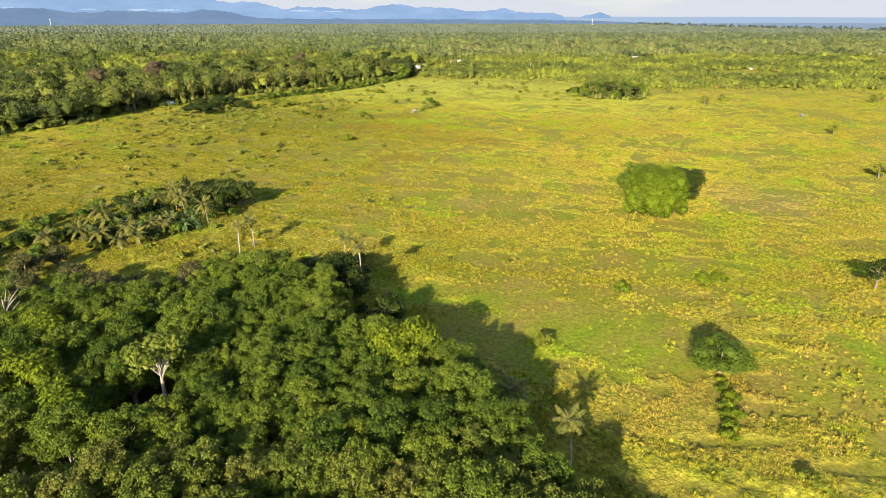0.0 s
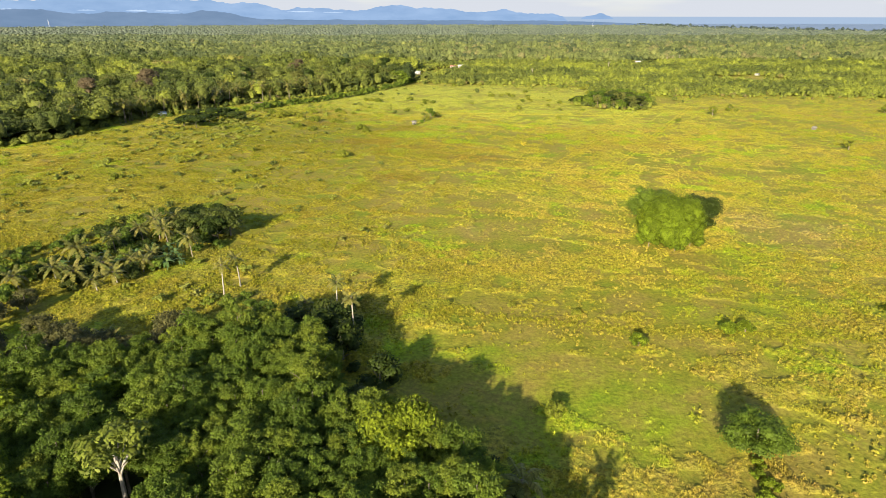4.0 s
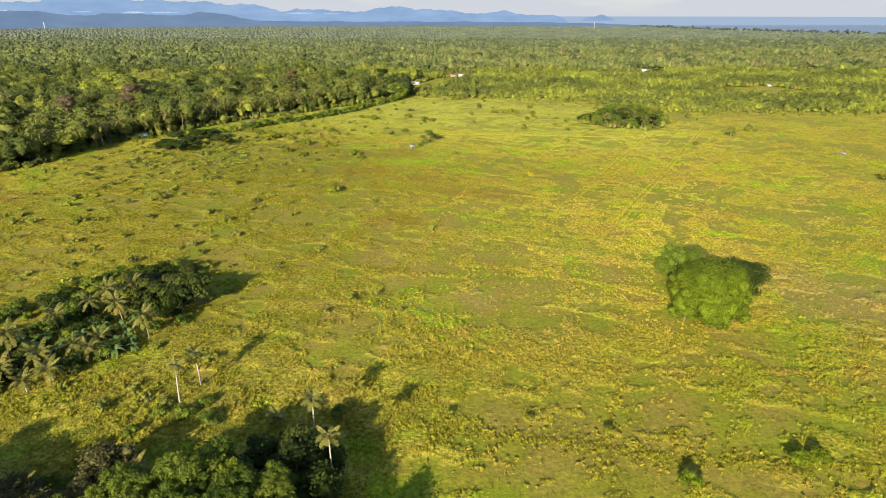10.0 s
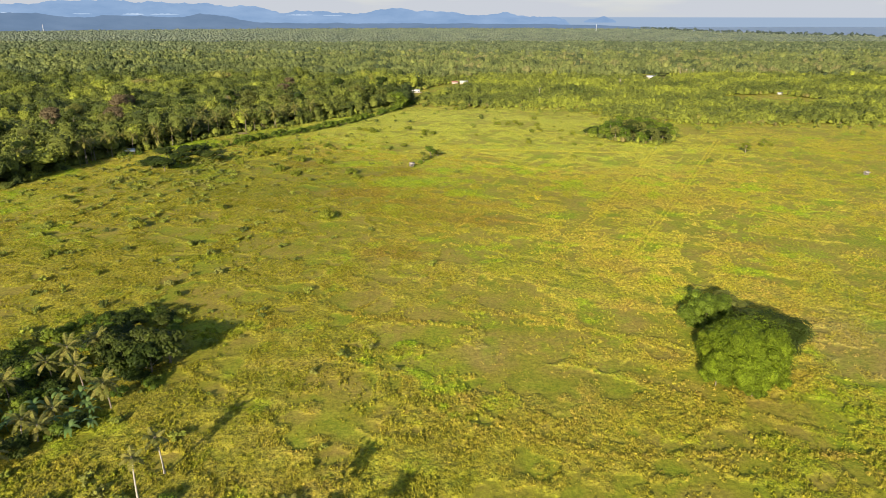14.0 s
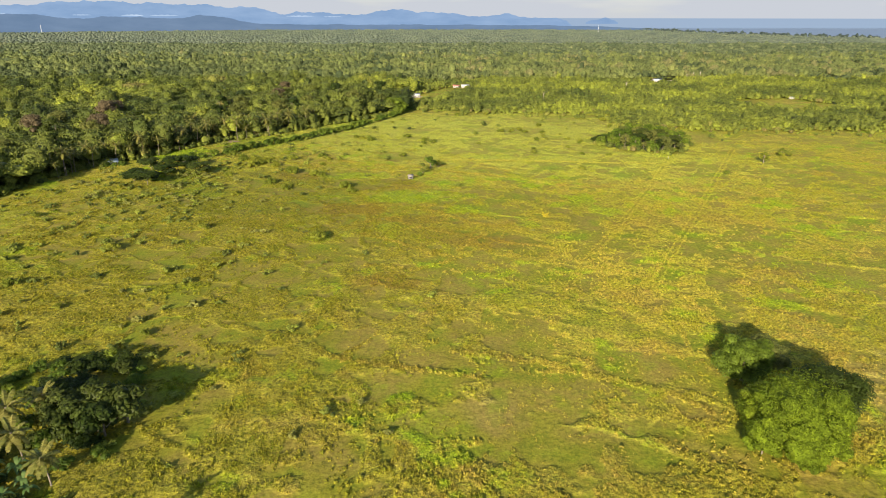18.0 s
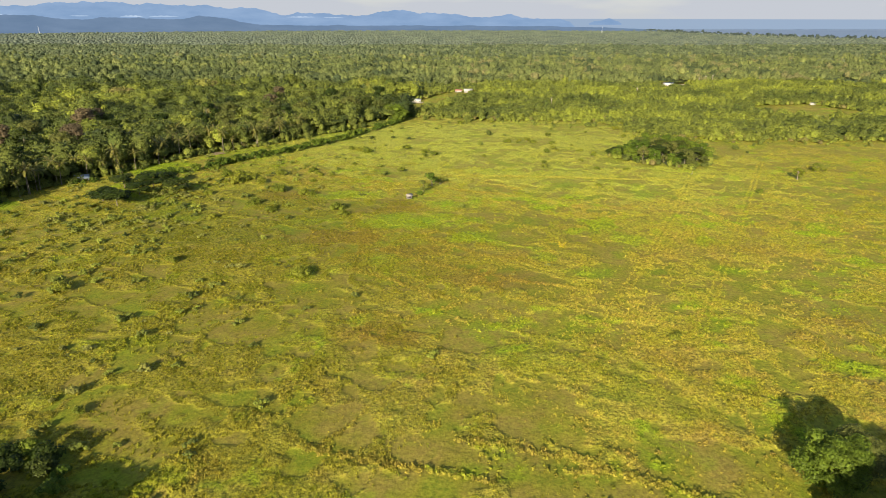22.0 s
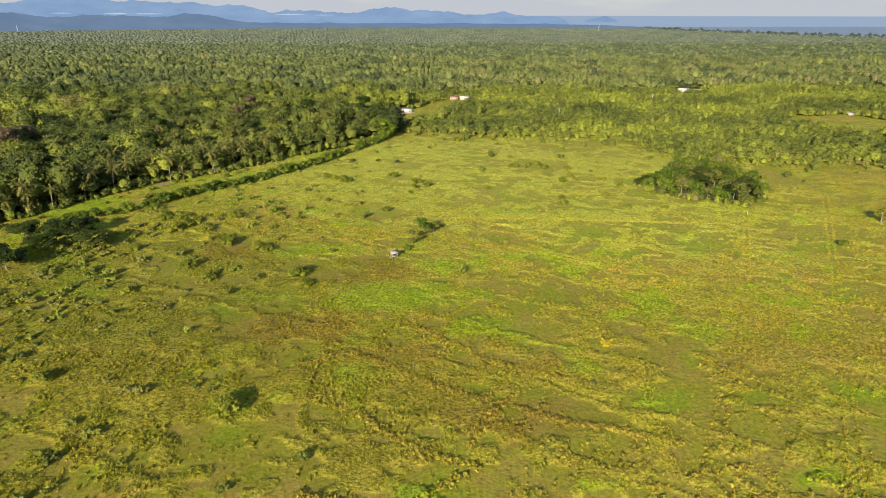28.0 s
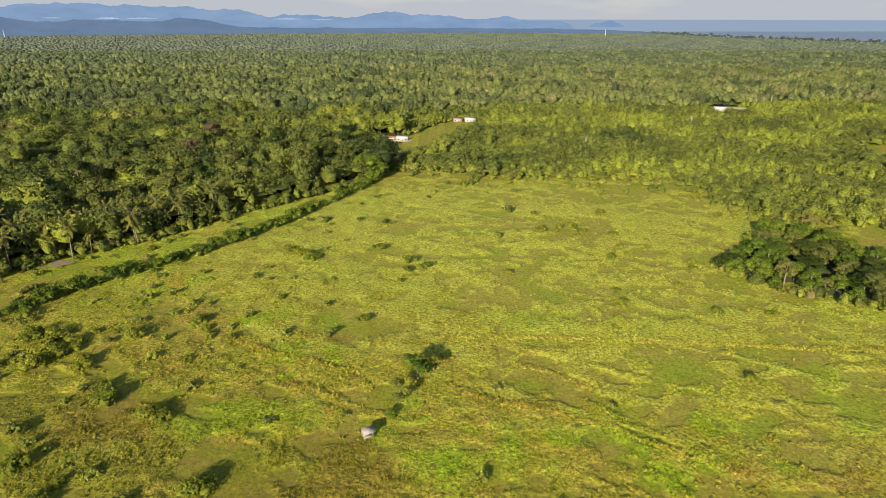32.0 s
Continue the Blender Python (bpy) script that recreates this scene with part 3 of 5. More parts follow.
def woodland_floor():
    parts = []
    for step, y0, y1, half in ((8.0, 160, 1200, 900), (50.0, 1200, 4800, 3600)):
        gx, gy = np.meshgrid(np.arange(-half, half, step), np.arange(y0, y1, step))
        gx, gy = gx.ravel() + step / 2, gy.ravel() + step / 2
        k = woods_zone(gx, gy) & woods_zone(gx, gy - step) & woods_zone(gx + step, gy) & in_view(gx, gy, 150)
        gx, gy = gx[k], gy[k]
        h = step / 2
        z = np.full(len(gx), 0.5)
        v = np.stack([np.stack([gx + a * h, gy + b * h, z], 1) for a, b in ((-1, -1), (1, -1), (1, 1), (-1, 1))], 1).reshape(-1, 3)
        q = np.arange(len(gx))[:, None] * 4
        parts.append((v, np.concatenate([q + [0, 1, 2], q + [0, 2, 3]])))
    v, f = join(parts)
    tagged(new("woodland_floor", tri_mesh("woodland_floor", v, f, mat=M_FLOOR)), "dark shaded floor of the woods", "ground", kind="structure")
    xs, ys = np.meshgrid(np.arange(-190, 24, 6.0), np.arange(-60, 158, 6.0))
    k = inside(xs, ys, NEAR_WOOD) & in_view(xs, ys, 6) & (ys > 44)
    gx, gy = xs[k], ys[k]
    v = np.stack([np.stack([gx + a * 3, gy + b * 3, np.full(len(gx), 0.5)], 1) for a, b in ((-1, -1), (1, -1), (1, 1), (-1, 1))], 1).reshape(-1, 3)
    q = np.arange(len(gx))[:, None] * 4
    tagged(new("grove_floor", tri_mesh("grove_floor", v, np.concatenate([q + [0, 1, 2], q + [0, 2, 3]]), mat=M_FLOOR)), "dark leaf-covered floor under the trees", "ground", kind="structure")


def sea():
    v, f = [], []
    pts = COAST
    for i, (x, y) in enumerate(pts):
        v += [(x, y, 0.6), (min(x + 3500, 4700), y, 0.6)]
        if i:
            a = 2 * i - 2
            f += [(a, a + 1, a + 3), (a, a + 3, a + 2)]
    tagged(new("sea", tri_mesh("sea", v, f, mat=M_WATER)), "calm grey-blue sea behind the coastal woods", "water", kind="structure")


def hills(name, mat, label, dist, ridge, peaks, az0, az1, seed, rough, foot=0.0):
    """A range on an arc round the flight: the ridge's general height along bearings, and summits (bearing, rise, half width) on it."""
    az = np.arange(az0, az1, 0.1)
    h = np.interp(az, [p[0] for p in ridge], [p[1] for p in ridge])
    for a, rise, w in peaks:
        h = h + rise * np.exp(-((az - a) / w) ** 2)
    r = np.random.default_rng(seed)
    for k in range(7):
        h += rough * (1.2 - 2.4 * np.abs(np.sin(az * (0.55 * 1.6 ** k) + r.uniform(0, 6.3)))) / 1.4 ** k * np.clip(h / 80, 0, 1)
    h = np.maximum(h, 0)
    n = len(az)
    rows = []
    for q, s in ((0.0, -250.0), (0.35, -140.0), (0.75, -50.0), (1.0, 0.0), (0.0, 30.0)):
        d = dist + s
        wob = 1 + 0.10 * np.sin(az * 2.1 + s) * (0 < q < 1)
        rows.append(np.stack([np.sin(np.radians(az)) * d, 130 + np.cos(np.radians(az)) * d, foot + (h - foot) * q * wob - (q == 0) * 3], 1))
    v = np.concatenate(rows)
    i = (np.arange(4)[:, None] * n + np.arange(n - 1)[None]).ravel()
    f = np.concatenate([np.stack([i, i + 1, i + n + 1], 1), np.stack([i, i + n + 1, i + n], 1)])
    me = tri_mesh(name, v, f, mat=mat)
    me.polygons.foreach_set("use_smooth", np.ones(len(f), bool))
    return tagged(new(name, me), label, "mountain", kind="structure")


ground_sheet()
woodland_floor()
sea()
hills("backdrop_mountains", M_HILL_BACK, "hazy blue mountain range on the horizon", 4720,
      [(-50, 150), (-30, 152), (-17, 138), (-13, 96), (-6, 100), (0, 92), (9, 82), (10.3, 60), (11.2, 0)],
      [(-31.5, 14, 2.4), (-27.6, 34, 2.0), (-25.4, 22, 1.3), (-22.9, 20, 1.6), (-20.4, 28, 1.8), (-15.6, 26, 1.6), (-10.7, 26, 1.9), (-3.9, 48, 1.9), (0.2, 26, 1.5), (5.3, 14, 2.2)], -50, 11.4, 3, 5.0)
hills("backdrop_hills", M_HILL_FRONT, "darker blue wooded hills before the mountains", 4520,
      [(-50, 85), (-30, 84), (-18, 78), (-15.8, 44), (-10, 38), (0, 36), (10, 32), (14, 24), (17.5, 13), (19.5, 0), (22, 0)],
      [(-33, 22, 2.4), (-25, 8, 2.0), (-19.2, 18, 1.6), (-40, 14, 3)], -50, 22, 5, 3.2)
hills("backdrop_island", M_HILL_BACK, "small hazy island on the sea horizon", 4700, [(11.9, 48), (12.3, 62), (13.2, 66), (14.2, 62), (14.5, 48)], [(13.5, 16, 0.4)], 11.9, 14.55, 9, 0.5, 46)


def mist(places):
    """Thin strips of morning mist lying in the valleys before the range."""
    ob = tagged(new("backdrop_mist"), "thin white strips of mist before the mountains", "mist", kind="structure")
    for az, z, wide, high in places:
        n, d = 14, 4600
        top = [(az + wide * (i / n - 0.5), z + high * math.sin(math.pi * i / n) ** 0.7 * (0.75 + 0.25 * math.sin(i * 2.1 + az))) for i in range(n + 1)]
        low = [(az + wide * (i / n - 0.5), z - 0.35 * high * math.sin(math.pi * i / n)) for i in range(n + 1)]
        v = [(math.sin(radians(a)) * d, 130 + math.cos(radians(a)) * d, h) for a, h in top + low]
        f = []
        for i in range(n):
            f += [(i, i + 1, n + 2 + i), (i, n + 2 + i, n + 1 + i)]
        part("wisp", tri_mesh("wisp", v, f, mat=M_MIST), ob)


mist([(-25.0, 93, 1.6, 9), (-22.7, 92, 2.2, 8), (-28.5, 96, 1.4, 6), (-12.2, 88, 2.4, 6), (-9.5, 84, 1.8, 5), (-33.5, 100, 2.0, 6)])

# ---------------------------------------------------------------- woods
def scatter(x0, x1, y0, y1, step, seed, zone, jitter=0.45):
    r = np.random.default_rng(seed)
    gx, gy = np.meshgrid(np.arange(x0, x1, step), np.arange(y0, y1, step * 0.9))
    gx = gx + (np.arange(gx.shape[0]) % 2)[:, None] * step / 2
    gx, gy = gx.ravel(), gy.ravel()
    gx, gy = gx + r.uniform(-jitter, jitter, gx.size) * step, gy + r.uniform(-jitter, jitter, gy.size) * step
    k = zone(gx, gy) & in_view(gx, gy)
    return gx[k], gy[k], r


def plant_many(shapes, which, x, y, scale, high, turn, tint, ground=None):
    """Copies of the shapes at many places, as one vertex and face array with a tint."""
    vs, fs, ts, k = [], [], [], 0
    for s, (v, f) in enumerate(shapes):
        i = np.nonzero(which == s)[0]
        if not len(i):
            continue
        c, q = np.cos(turn[i])[:, None], np.sin(turn[i])[:, None]
        a = scale[i][:, None]
        X = (v[None, :, 0] * c - v[None, :, 1] * q) * a + x[i][:, None]
        Y = (v[None, :, 0] * q + v[None, :, 1] * c) * a + y[i][:, None]
        Z = v[None, :, 2] * (a * high[i][:, None]) + (0 if ground is None else ground[i][:, None])
        vs.append(np.stack([X, Y, Z], -1).reshape(-1, 3))
        fs.append((f[None] + (np.arange(len(i)) * len(v))[:, None, None]).reshape(-1, 3) + k)
        ts.append(np.repeat(tint[i], len(v)))
        k += len(i) * len(v)
    return np.concatenate(vs), np.concatenate(fs), np.concatenate(ts)


def woods(name, label, x, y, r, shapes, mat, size, tint, high=(0.85, 1.2)):
    n = len(x)
    v, f, t = plant_many(shapes, r.integers(0, len(shapes), n), x, y, size[0] + (size[1] - size[0]) * r.beta(1.6, 2.4, n), r.uniform(*high, n), r.uniform(0, 6.28, n), tint)
    me = tri_mesh(name, v, f, t, mat)
    me.polygons.foreach_set("use_smooth", np.ones(len(f), bool))
    return tagged(new(name, me), label, "woods", kind="stuff")


def cap(r, rx, rz, sides=5, jit=0.22, fine=False):
    """The lumpy upper part of a distant crown."""
    v = []
    bands = ((-0.75, 0.7), (0.0, 1.0), (0.62, 0.74)) if fine else ((-0.75, 0.7), (0.2, 1.0))
    for k, (z, q) in enumerate(bands):
        for i in range(sides):
            a = 2 * math.pi * (i + 0.5 * (k % 2)) / sides
            v.append((q * math.cos(a), q * math.sin(a), z))
    v.append((0, 0, 1.0))
    f = []
    for i in range(sides):
        j = (i + 1) % sides
        for k in range(len(bands) - 1):
            o = k * sides
            f += [(o + i, o + j, o + sides + i), (o + j, o + sides + j, o + sides + i)]
        o = (len(bands) - 1) * sides
        f.append((o + i, o + j, o + sides))
    v = np.array(v) * (1 + r.uniform(-jit, jit, (len(v), 1)))
    return v * [rx, rx, rz], np.array(f)


def woodland_crown(r, radius, z0, z1, lobes, cards, size, flat=1.0):
    """A woodland crown: many small leafy lobes heaped over a dark core."""
    zc, hz = z0 + (z1 - z0) * 0.45, (z1 - z0) * 0.55
    v, f = cap(r, radius * 0.74, hz * 0.72, 6, 0.2, True)
    pieces = [(v + [0, 0, zc], f)]
    for i in range(lobes):
        a, h = i * 2.4 + r.uniform(-0.6, 0.6), 1 - 1.25 * (i + 0.5) / lobes + r.uniform(-0.12, 0.12)
        q = radius * 0.78 * math.sqrt(max(0.02, 1 - min(1, abs(h)) ** 2)) * r.uniform(0.75, 1.2)
        cen, rad = np.array([q * math.cos(a), q * math.sin(a), zc + hz * 0.72 * h * r.uniform(0.8, 1.15)]), radius * r.uniform(0.24, 0.44)
        d = unit(r.normal(size=(cards // lobes, 3)))
        d[:, 2] = np.where(d[:, 2] < -0.2, -d[:, 2], d[:, 2])
        pieces.append(leaf_cards(cen + d * rad * r.uniform(0.7, 1.15, (len(d), 1)) * [1, 1, flat], unit(d + r.normal(size=d.shape) * 0.35 + [0, 0, 0.3]), size, r, 0.8))
    return join(pieces)


def palm_star(r, height, fronds=11, length=4.6):
    """A coconut palm among other trees: slender stem and a star of drooping leaves."""
    pieces = [tube([(0, 0, 0), (0.3, 0.2, height)], [0.28, 0.2], 3)]
    for i in range(fronds):
        a, lift, L = i * 2.4, r.uniform(-0.25, 0.9), length * r.uniform(0.8, 1.1)
        c, s = math.cos(a), math.sin(a)
        v = []
        for t, w in ((0.0, 0.15), (0.5, 0.75), (1.0, 0.1)):
            x, z = L * (t - 0.1 * t * t), height + L * (lift * t - 0.85 * t * t)
            v += [(0.3 + x * c - w * s, 0.2 + x * s + w * c, z - 0.4 * w), (0.3 + x * c + w * s, 0.2 + x * s - w * c, z - 0.4 * w)]
        pieces.append((np.array(v), np.array([(0, 1, 3), (0, 3, 2), (2, 3, 5), (2, 5, 4)])))
    return join(pieces)


r_mid = np.random.default_rng(21)
MID_SHAPES = [woodland_crown(r_mid, rad, z0, z1, lobes, cards, size, flat) for rad, z0, z1, lobes, cards, size, flat in (
    (8.4, 4, 14, 18, 240, 0.62, 0.8), (6.6, 3, 15, 15, 190, 0.60, 0.9), (5.4, 3, 16, 13, 160, 0.58, 0.9), (4.6, 3, 12, 10, 120, 0.55, 0.9), (9.2, 6, 12, 18, 240, 0.62, 0.6),
    (3.4, 3, 10, 7, 80, 0.52, 0.9), (3.8, 3, 11, 8, 90, 0.52, 0.9), (5.6, 3, 12, 12, 140, 0.56, 0.8))]
LOW_SHAPES = [woodland_crown(r_mid, rad, 0.2, z1, lobes, cards, size, flat) for rad, z1, lobes, cards, size, flat in (
    (4.6, 6.5, 9, 80, 0.60, 0.8), (3.6, 5.2, 7, 60, 0.55, 0.9), (2.6, 4.4, 5, 40, 0.50, 1.0), (5.4, 5.6, 10, 90, 0.62, 0.6), (3.0, 7.6, 7, 60, 0.52, 1.1), (2.2, 3.2, 4, 30, 0.46, 1.0))]
PALM_SHAPES = [palm_star(r_mid, h) for h in (12.0, 14.5, 16.5)]
FAR_SHAPES = []
for i in range(10):
    wide_, tall_ = r_mid.uniform(2.4, 5.2), r_mid.uniform(4.4, 8.6)
    a, fa = cap(r_mid, wide_, 2.3, 6, 0.25, True)
    d = unit(r_mid.normal(size=(7, 3)) + [0, -0.3, 0.6])
    c, fc = leaf_cards(d * [wide_ * 1.05, wide_ * 1.05, 3.1] * r_mid.uniform(0.8, 1.2, (7, 1)) + [0, 0, tall_], unit(d + r_mid.normal(size=(7, 3)) * 0.4 + [0, 0, 0.3]), 1.0, r_mid, 0.8)
    FAR_SHAPES.append(join([(a + [0, 0, tall_ - 0.3], fa), (c, fc)]))
PLAIN_SHAPES = [woodland_crown(r_mid, rad, z0, z1, lobes, cards, size, flat) for rad, z0, z1, lobes, cards, size, flat in (
    (6.4, 3, 12, 8, 40, 0.95, 0.7), (5.0, 3, 13, 7, 34, 0.90, 0.9), (4.2, 3, 11, 6, 30, 0.85, 0.9), (7.2, 5, 11, 9, 44, 1.0, 0.5), (3.4, 3, 9, 5, 24, 0.8, 0.9), (5.6, 2, 10, 7, 36, 0.95, 0.8))]
VFAR_SHAPES = []
for i in range(5):
    a, fa = cap(r_mid, r_mid.uniform(4, 8), 2.2, 5, 0.3)
    VFAR_SHAPES.append((a + [0, 0, r_mid.uniform(5.0, 9.0)], fa))


def west(x, y):
    return woods_zone(x, y) & (x < np.interp(y, [840, 1200], [-30, -60]) + 30 * (grain_noise(x, y, 60, 71) - 0.5))


def east(x, y):
    return woods_zone(x, y) & ~west(x, y) & ~inside(x, y, CLUMP)


def tone_of(x, y, r, mid, wide, lo=0.0, hi=0.92, seed=5, grain=0.13):
    """Leaf tone of woods: stands of one kind, and each tree a little different."""
    t = mid + wide * (lumps(x, y, 170, seed) - 0.5) + 0.8 * wide * (grain_noise(x, y, 34, seed + 1) - 0.5) + r.normal(0, grain, x.shape)
    return np.clip(t, lo, hi)


def haze_tone_drop(x, y):
    """Tone drop of the woods behind the western trees, fading with distance as haze would."""
    return 0.42 * np.clip((1750 - y + 300 * (lumps(x, y, 200, 77) - 0.5)) / 650, 0, 1) * np.clip((-x - 10) / 120, 0, 1)


def canopy(name, label, mat, x0, x1, y0, y1, step, high, zone, mid, seed, tone=0.5):
    """The closed roof of leaves below the single crowns."""
    r = np.random.default_rng(seed)
    X, Y = np.meshgrid(np.arange(x0, x1, step), np.arange(y0, y1, step))
    X, Y = X + r.uniform(-0.3, 0.3, X.shape) * step, Y + r.uniform(-0.3, 0.3, X.shape) * step
    g = 0.40 * grain_noise(X, Y, 2.6 * step, seed) + 0.45 * grain_noise(X, Y, 5.5 * step, seed + 1) + 0.35 * grain_noise(X, Y, 60, seed + 2)
    high = high * np.where(X > -60, np.clip((Y - 1080) / 280, 0.4, 1), 1) if y0 > 900 else high
    Z = high * (0.25 + 1.0 * g) + r.uniform(-0.1, 0.1, X.shape) * high
    T = tone_of(X, Y, r, mid, tone, seed=seed, grain=0.1)
    T = np.clip(T - haze_tone_drop(X, Y), 0, 1) if y0 > 900 else T
    ok = zone(X, Y) & in_view(X, Y, 60)
    nx = X.shape[1]
    q = ok[:-1, :-1] & ok[1:, :-1] & ok[:-1, 1:] & ok[1:, 1:]
    i = (np.arange(X.shape[0] - 1)[:, None] * nx + np.arange(nx - 1)[None])[q]
    f = np.concatenate([np.stack([i, i + 1, i + nx + 1], 1), np.stack([i, i + nx + 1, i + nx], 1)])
    use, f = np.unique(f, return_inverse=True)
    v = np.stack([X, Y, Z], -1).reshape(-1, 3)[use]
    me = tri_mesh(name, v, f.reshape(-1, 3), T.ravel()[use], mat)
    me.polygons.foreach_set("use_smooth", np.ones(len(me.polygons), bool))
    return tagged(new(name, me), label, "woods", kind="stuff")


def seam(y, x, at, wide, seed):
    return y > at + wide * (grain_noise(x, y * 0 + 3, 90, seed) - 0.5)


canopy("west_canopy", "shaded leaf roof of the western woods", M_WOODS, -900, 10, 300, 1080, 2.6, 9.5, west, 0.46, 41)
canopy("east_canopy", "low leafy cover of the eastern woods", M_WOODS, -80, 960, 560, 1200, 2.4, 2.6, east, 0.64, 43, 0.3)
canopy("middle_canopy", "leaf roof of the woods on the plain", M_NEARER_HAZED, -1900, 1900, 990, 2400, 4.5, 5.0, lambda x, y: woods_zone(x, y) & ((y > 1150) | west(x, y)), 0.80, 45, 0.8)
canopy("far_canopy", "leaf roof of the distant woods", M_FAR_HAZED, -3500, 3100, 2380, 4560, 12.0, 3.0, woods_zone, 0.9, 47)
x, y, r = scatter(-900, 0, 300, 1060, 8.2, 1, west, 0.65)
west_palm = r.uniform(0, 1, len(x)) < 0.02 + 0.14 * (grain_noise(x, y, 70, 91) > 0.62)
woods("west_woods", "mixed tropical woods of tall dark and olive trees", x[~west_palm], y[~west_palm], r, MID_SHAPES, M_WOODS, (0.55, 1.75),
      tone_of(x, y, r, 0.47, 0.50, 0, 0.95, grain=0.09)[~west_palm], (0.75, 1.3))
woods("woodland_palms", "coconut palms standing among the western trees", x[west_palm], y[west_palm], r, PALM_SHAPES, M_WOODS, (0.85, 1.3), np.clip(r.normal(0.66, 0.08, west_palm.sum()), 0, 0.93))
x, y, r = scatter(-80, 960, 560, 1200, 6.8, 2, lambda x, y: east(x, y) & ~seam(y, x, 1160, 80, 3), 0.6)
woods("east_woods", "low bright green secondary woods behind the field", x, y, r, LOW_SHAPES, M_WOODS, (0.75, 1.8), tone_of(x, y, r, 0.57, 0.40, 0.1, 0.80, 6, 0.07), (0.6, 1.15))
def belt(x, y):
    return seam(y, x, 1150, 80, 3) | west(x, y)


x, y, r = scatter(-1500, 1500, 1000, 1900, 8.2, 3, lambda x, y: woods_zone(x, y) & belt(x, y), 0.8)
k = r.uniform(1450, 1850, len(x)) > y
x, y = x[k], y[k]
woods("plain_woods", "mixed green woods across the plain", x, y, r, PLAIN_SHAPES, M_NEARER_HAZED, (0.35, 1.5), np.clip(tone_of(x, y, r, 0.58, 0.75, 0, 0.95, 45, 0.11) - 0.5 * haze_tone_drop(x, y), 0, 1), (0.75, 1.35))
x, y, r = scatter(-1900, 1900, 1450, 2420, 9.6, 5, lambda x, y: woods_zone(x, y) & ~seam(y, x, 2360, 100, 4), 0.8)
k = r.uniform(1450, 1850, len(x)) < y
x, y = x[k], y[k]
woods("middle_woods", "broad woods reaching across the plain", x, y, r, FAR_SHAPES, M_MIDDLE_HAZED, (0.5, 1.6), np.clip(tone_of(x, y, r, 0.37, 0.7, 0, 0.9, 45, 0.13) - haze_tone_drop(x, y), 0, 1), (0.85, 1.2))
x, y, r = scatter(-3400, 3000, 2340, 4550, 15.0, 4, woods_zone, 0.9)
woods("far_woods", "distant woods of the coastal plain", x, y, r, VFAR_SHAPES, M_FAR_HAZED, (0.5, 1.4), tone_of(x, y, r, 0.45, 0.65, 0, 1.0, 8, 0.06), (0.7, 1.15))


def coastal_trees():
    """A dark line of tall trees along the shore."""
    r = np.random.default_rng(14)
    xs, ys = [], []
    for (x0, y0), (x1, y1) in zip(COAST[:-1], COAST[1:]):
        n = int(math.hypot(x1 - x0, y1 - y0) / 4.5)
        t = r.uniform(0, 1, n)
        xs.append(x0 + (x1 - x0) * t - np.abs(r.normal(0, 35, n)) - 6)
        ys.append(y0 + (y1 - y0) * t)
    x, y = np.concatenate(xs), np.concatenate(ys)
    k = in_view(x, y) & (y < 4500)
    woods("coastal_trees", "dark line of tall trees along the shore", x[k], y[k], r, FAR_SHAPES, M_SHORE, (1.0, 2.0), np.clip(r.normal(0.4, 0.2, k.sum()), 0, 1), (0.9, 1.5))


coastal_trees()


def edge_growth():
    """Undergrowth along the edges of the woods."""
    r = np.random.default_rng(55)
    xs, ys = [], []
    line = LEFT_EDGE[1:] + FAR_EDGE[1:-1]
    for (x0, y0), (x1, y1) in zip(line, line[1:]):
        n = int(math.hypot(x1 - x0, y1 - y0) / 1.3)
        t = r.uniform(0, 1, n)
        out = 3.2 if x1 < -30 else 8.0
        xs.append(x0 + (x1 - x0) * t + r.normal(0, out, n) - 1.0)
        ys.append(y0 + (y1 - y0) * t + r.normal(0, out, n) + 3.0)
    for (x0, y0), (x1, y1) in zip(LEFT_EDGE[1:-1], LEFT_EDGE[2:]):
        n = int(math.hypot(x1 - x0, y1 - y0) / 0.8)
        t, d = r.uniform(0, 1, n), r.uniform(-3, 14, n)
        xs.append(x0 + (x1 - x0) * t - 0.8 * d)
        ys.append(y0 + (y1 - y0) * t + 0.6 * d)
    for (x0, y0), (x1, y1) in zip(FAR_EDGE[:-2], FAR_EDGE[1:-1]):
        n = int(math.hypot(x1 - x0, y1 - y0) / 2.6)
        t = r.uniform(0, 1, n)
        xs.append(x0 + (x1 - x0) * t + r.normal(0, 4, n))
        ys.append(y0 + (y1 - y0) * t - r.exponential(16, n))
    for poly in (CLUMP, CLEARING, CLEARING_EAST):
        for (x0, y0), (x1, y1) in zip(poly, poly[1:] + poly[:1]):
            n = int(math.hypot(x1 - x0, y1 - y0) / 2.2)
            t = r.uniform(0, 1, n)
            xs.append(x0 + (x1 - x0) * t + r.normal(0, 1.6, n))
            ys.append(y0 + (y1 - y0) * t + r.normal(0, 1.6, n))
    x, y = np.concatenate(xs), np.concatenate(ys)
    woods("edge_growth", "tangled green undergrowth along the edge of the woods", x, y, r, LOW_SHAPES, M_WOODS, (0.25, 1.15), np.clip(np.where(x > -30, 0.68, 0.52) + r.normal(0, 0.16, len(x)), 0, 0.95), (0.8, 1.2))


edge_growth()


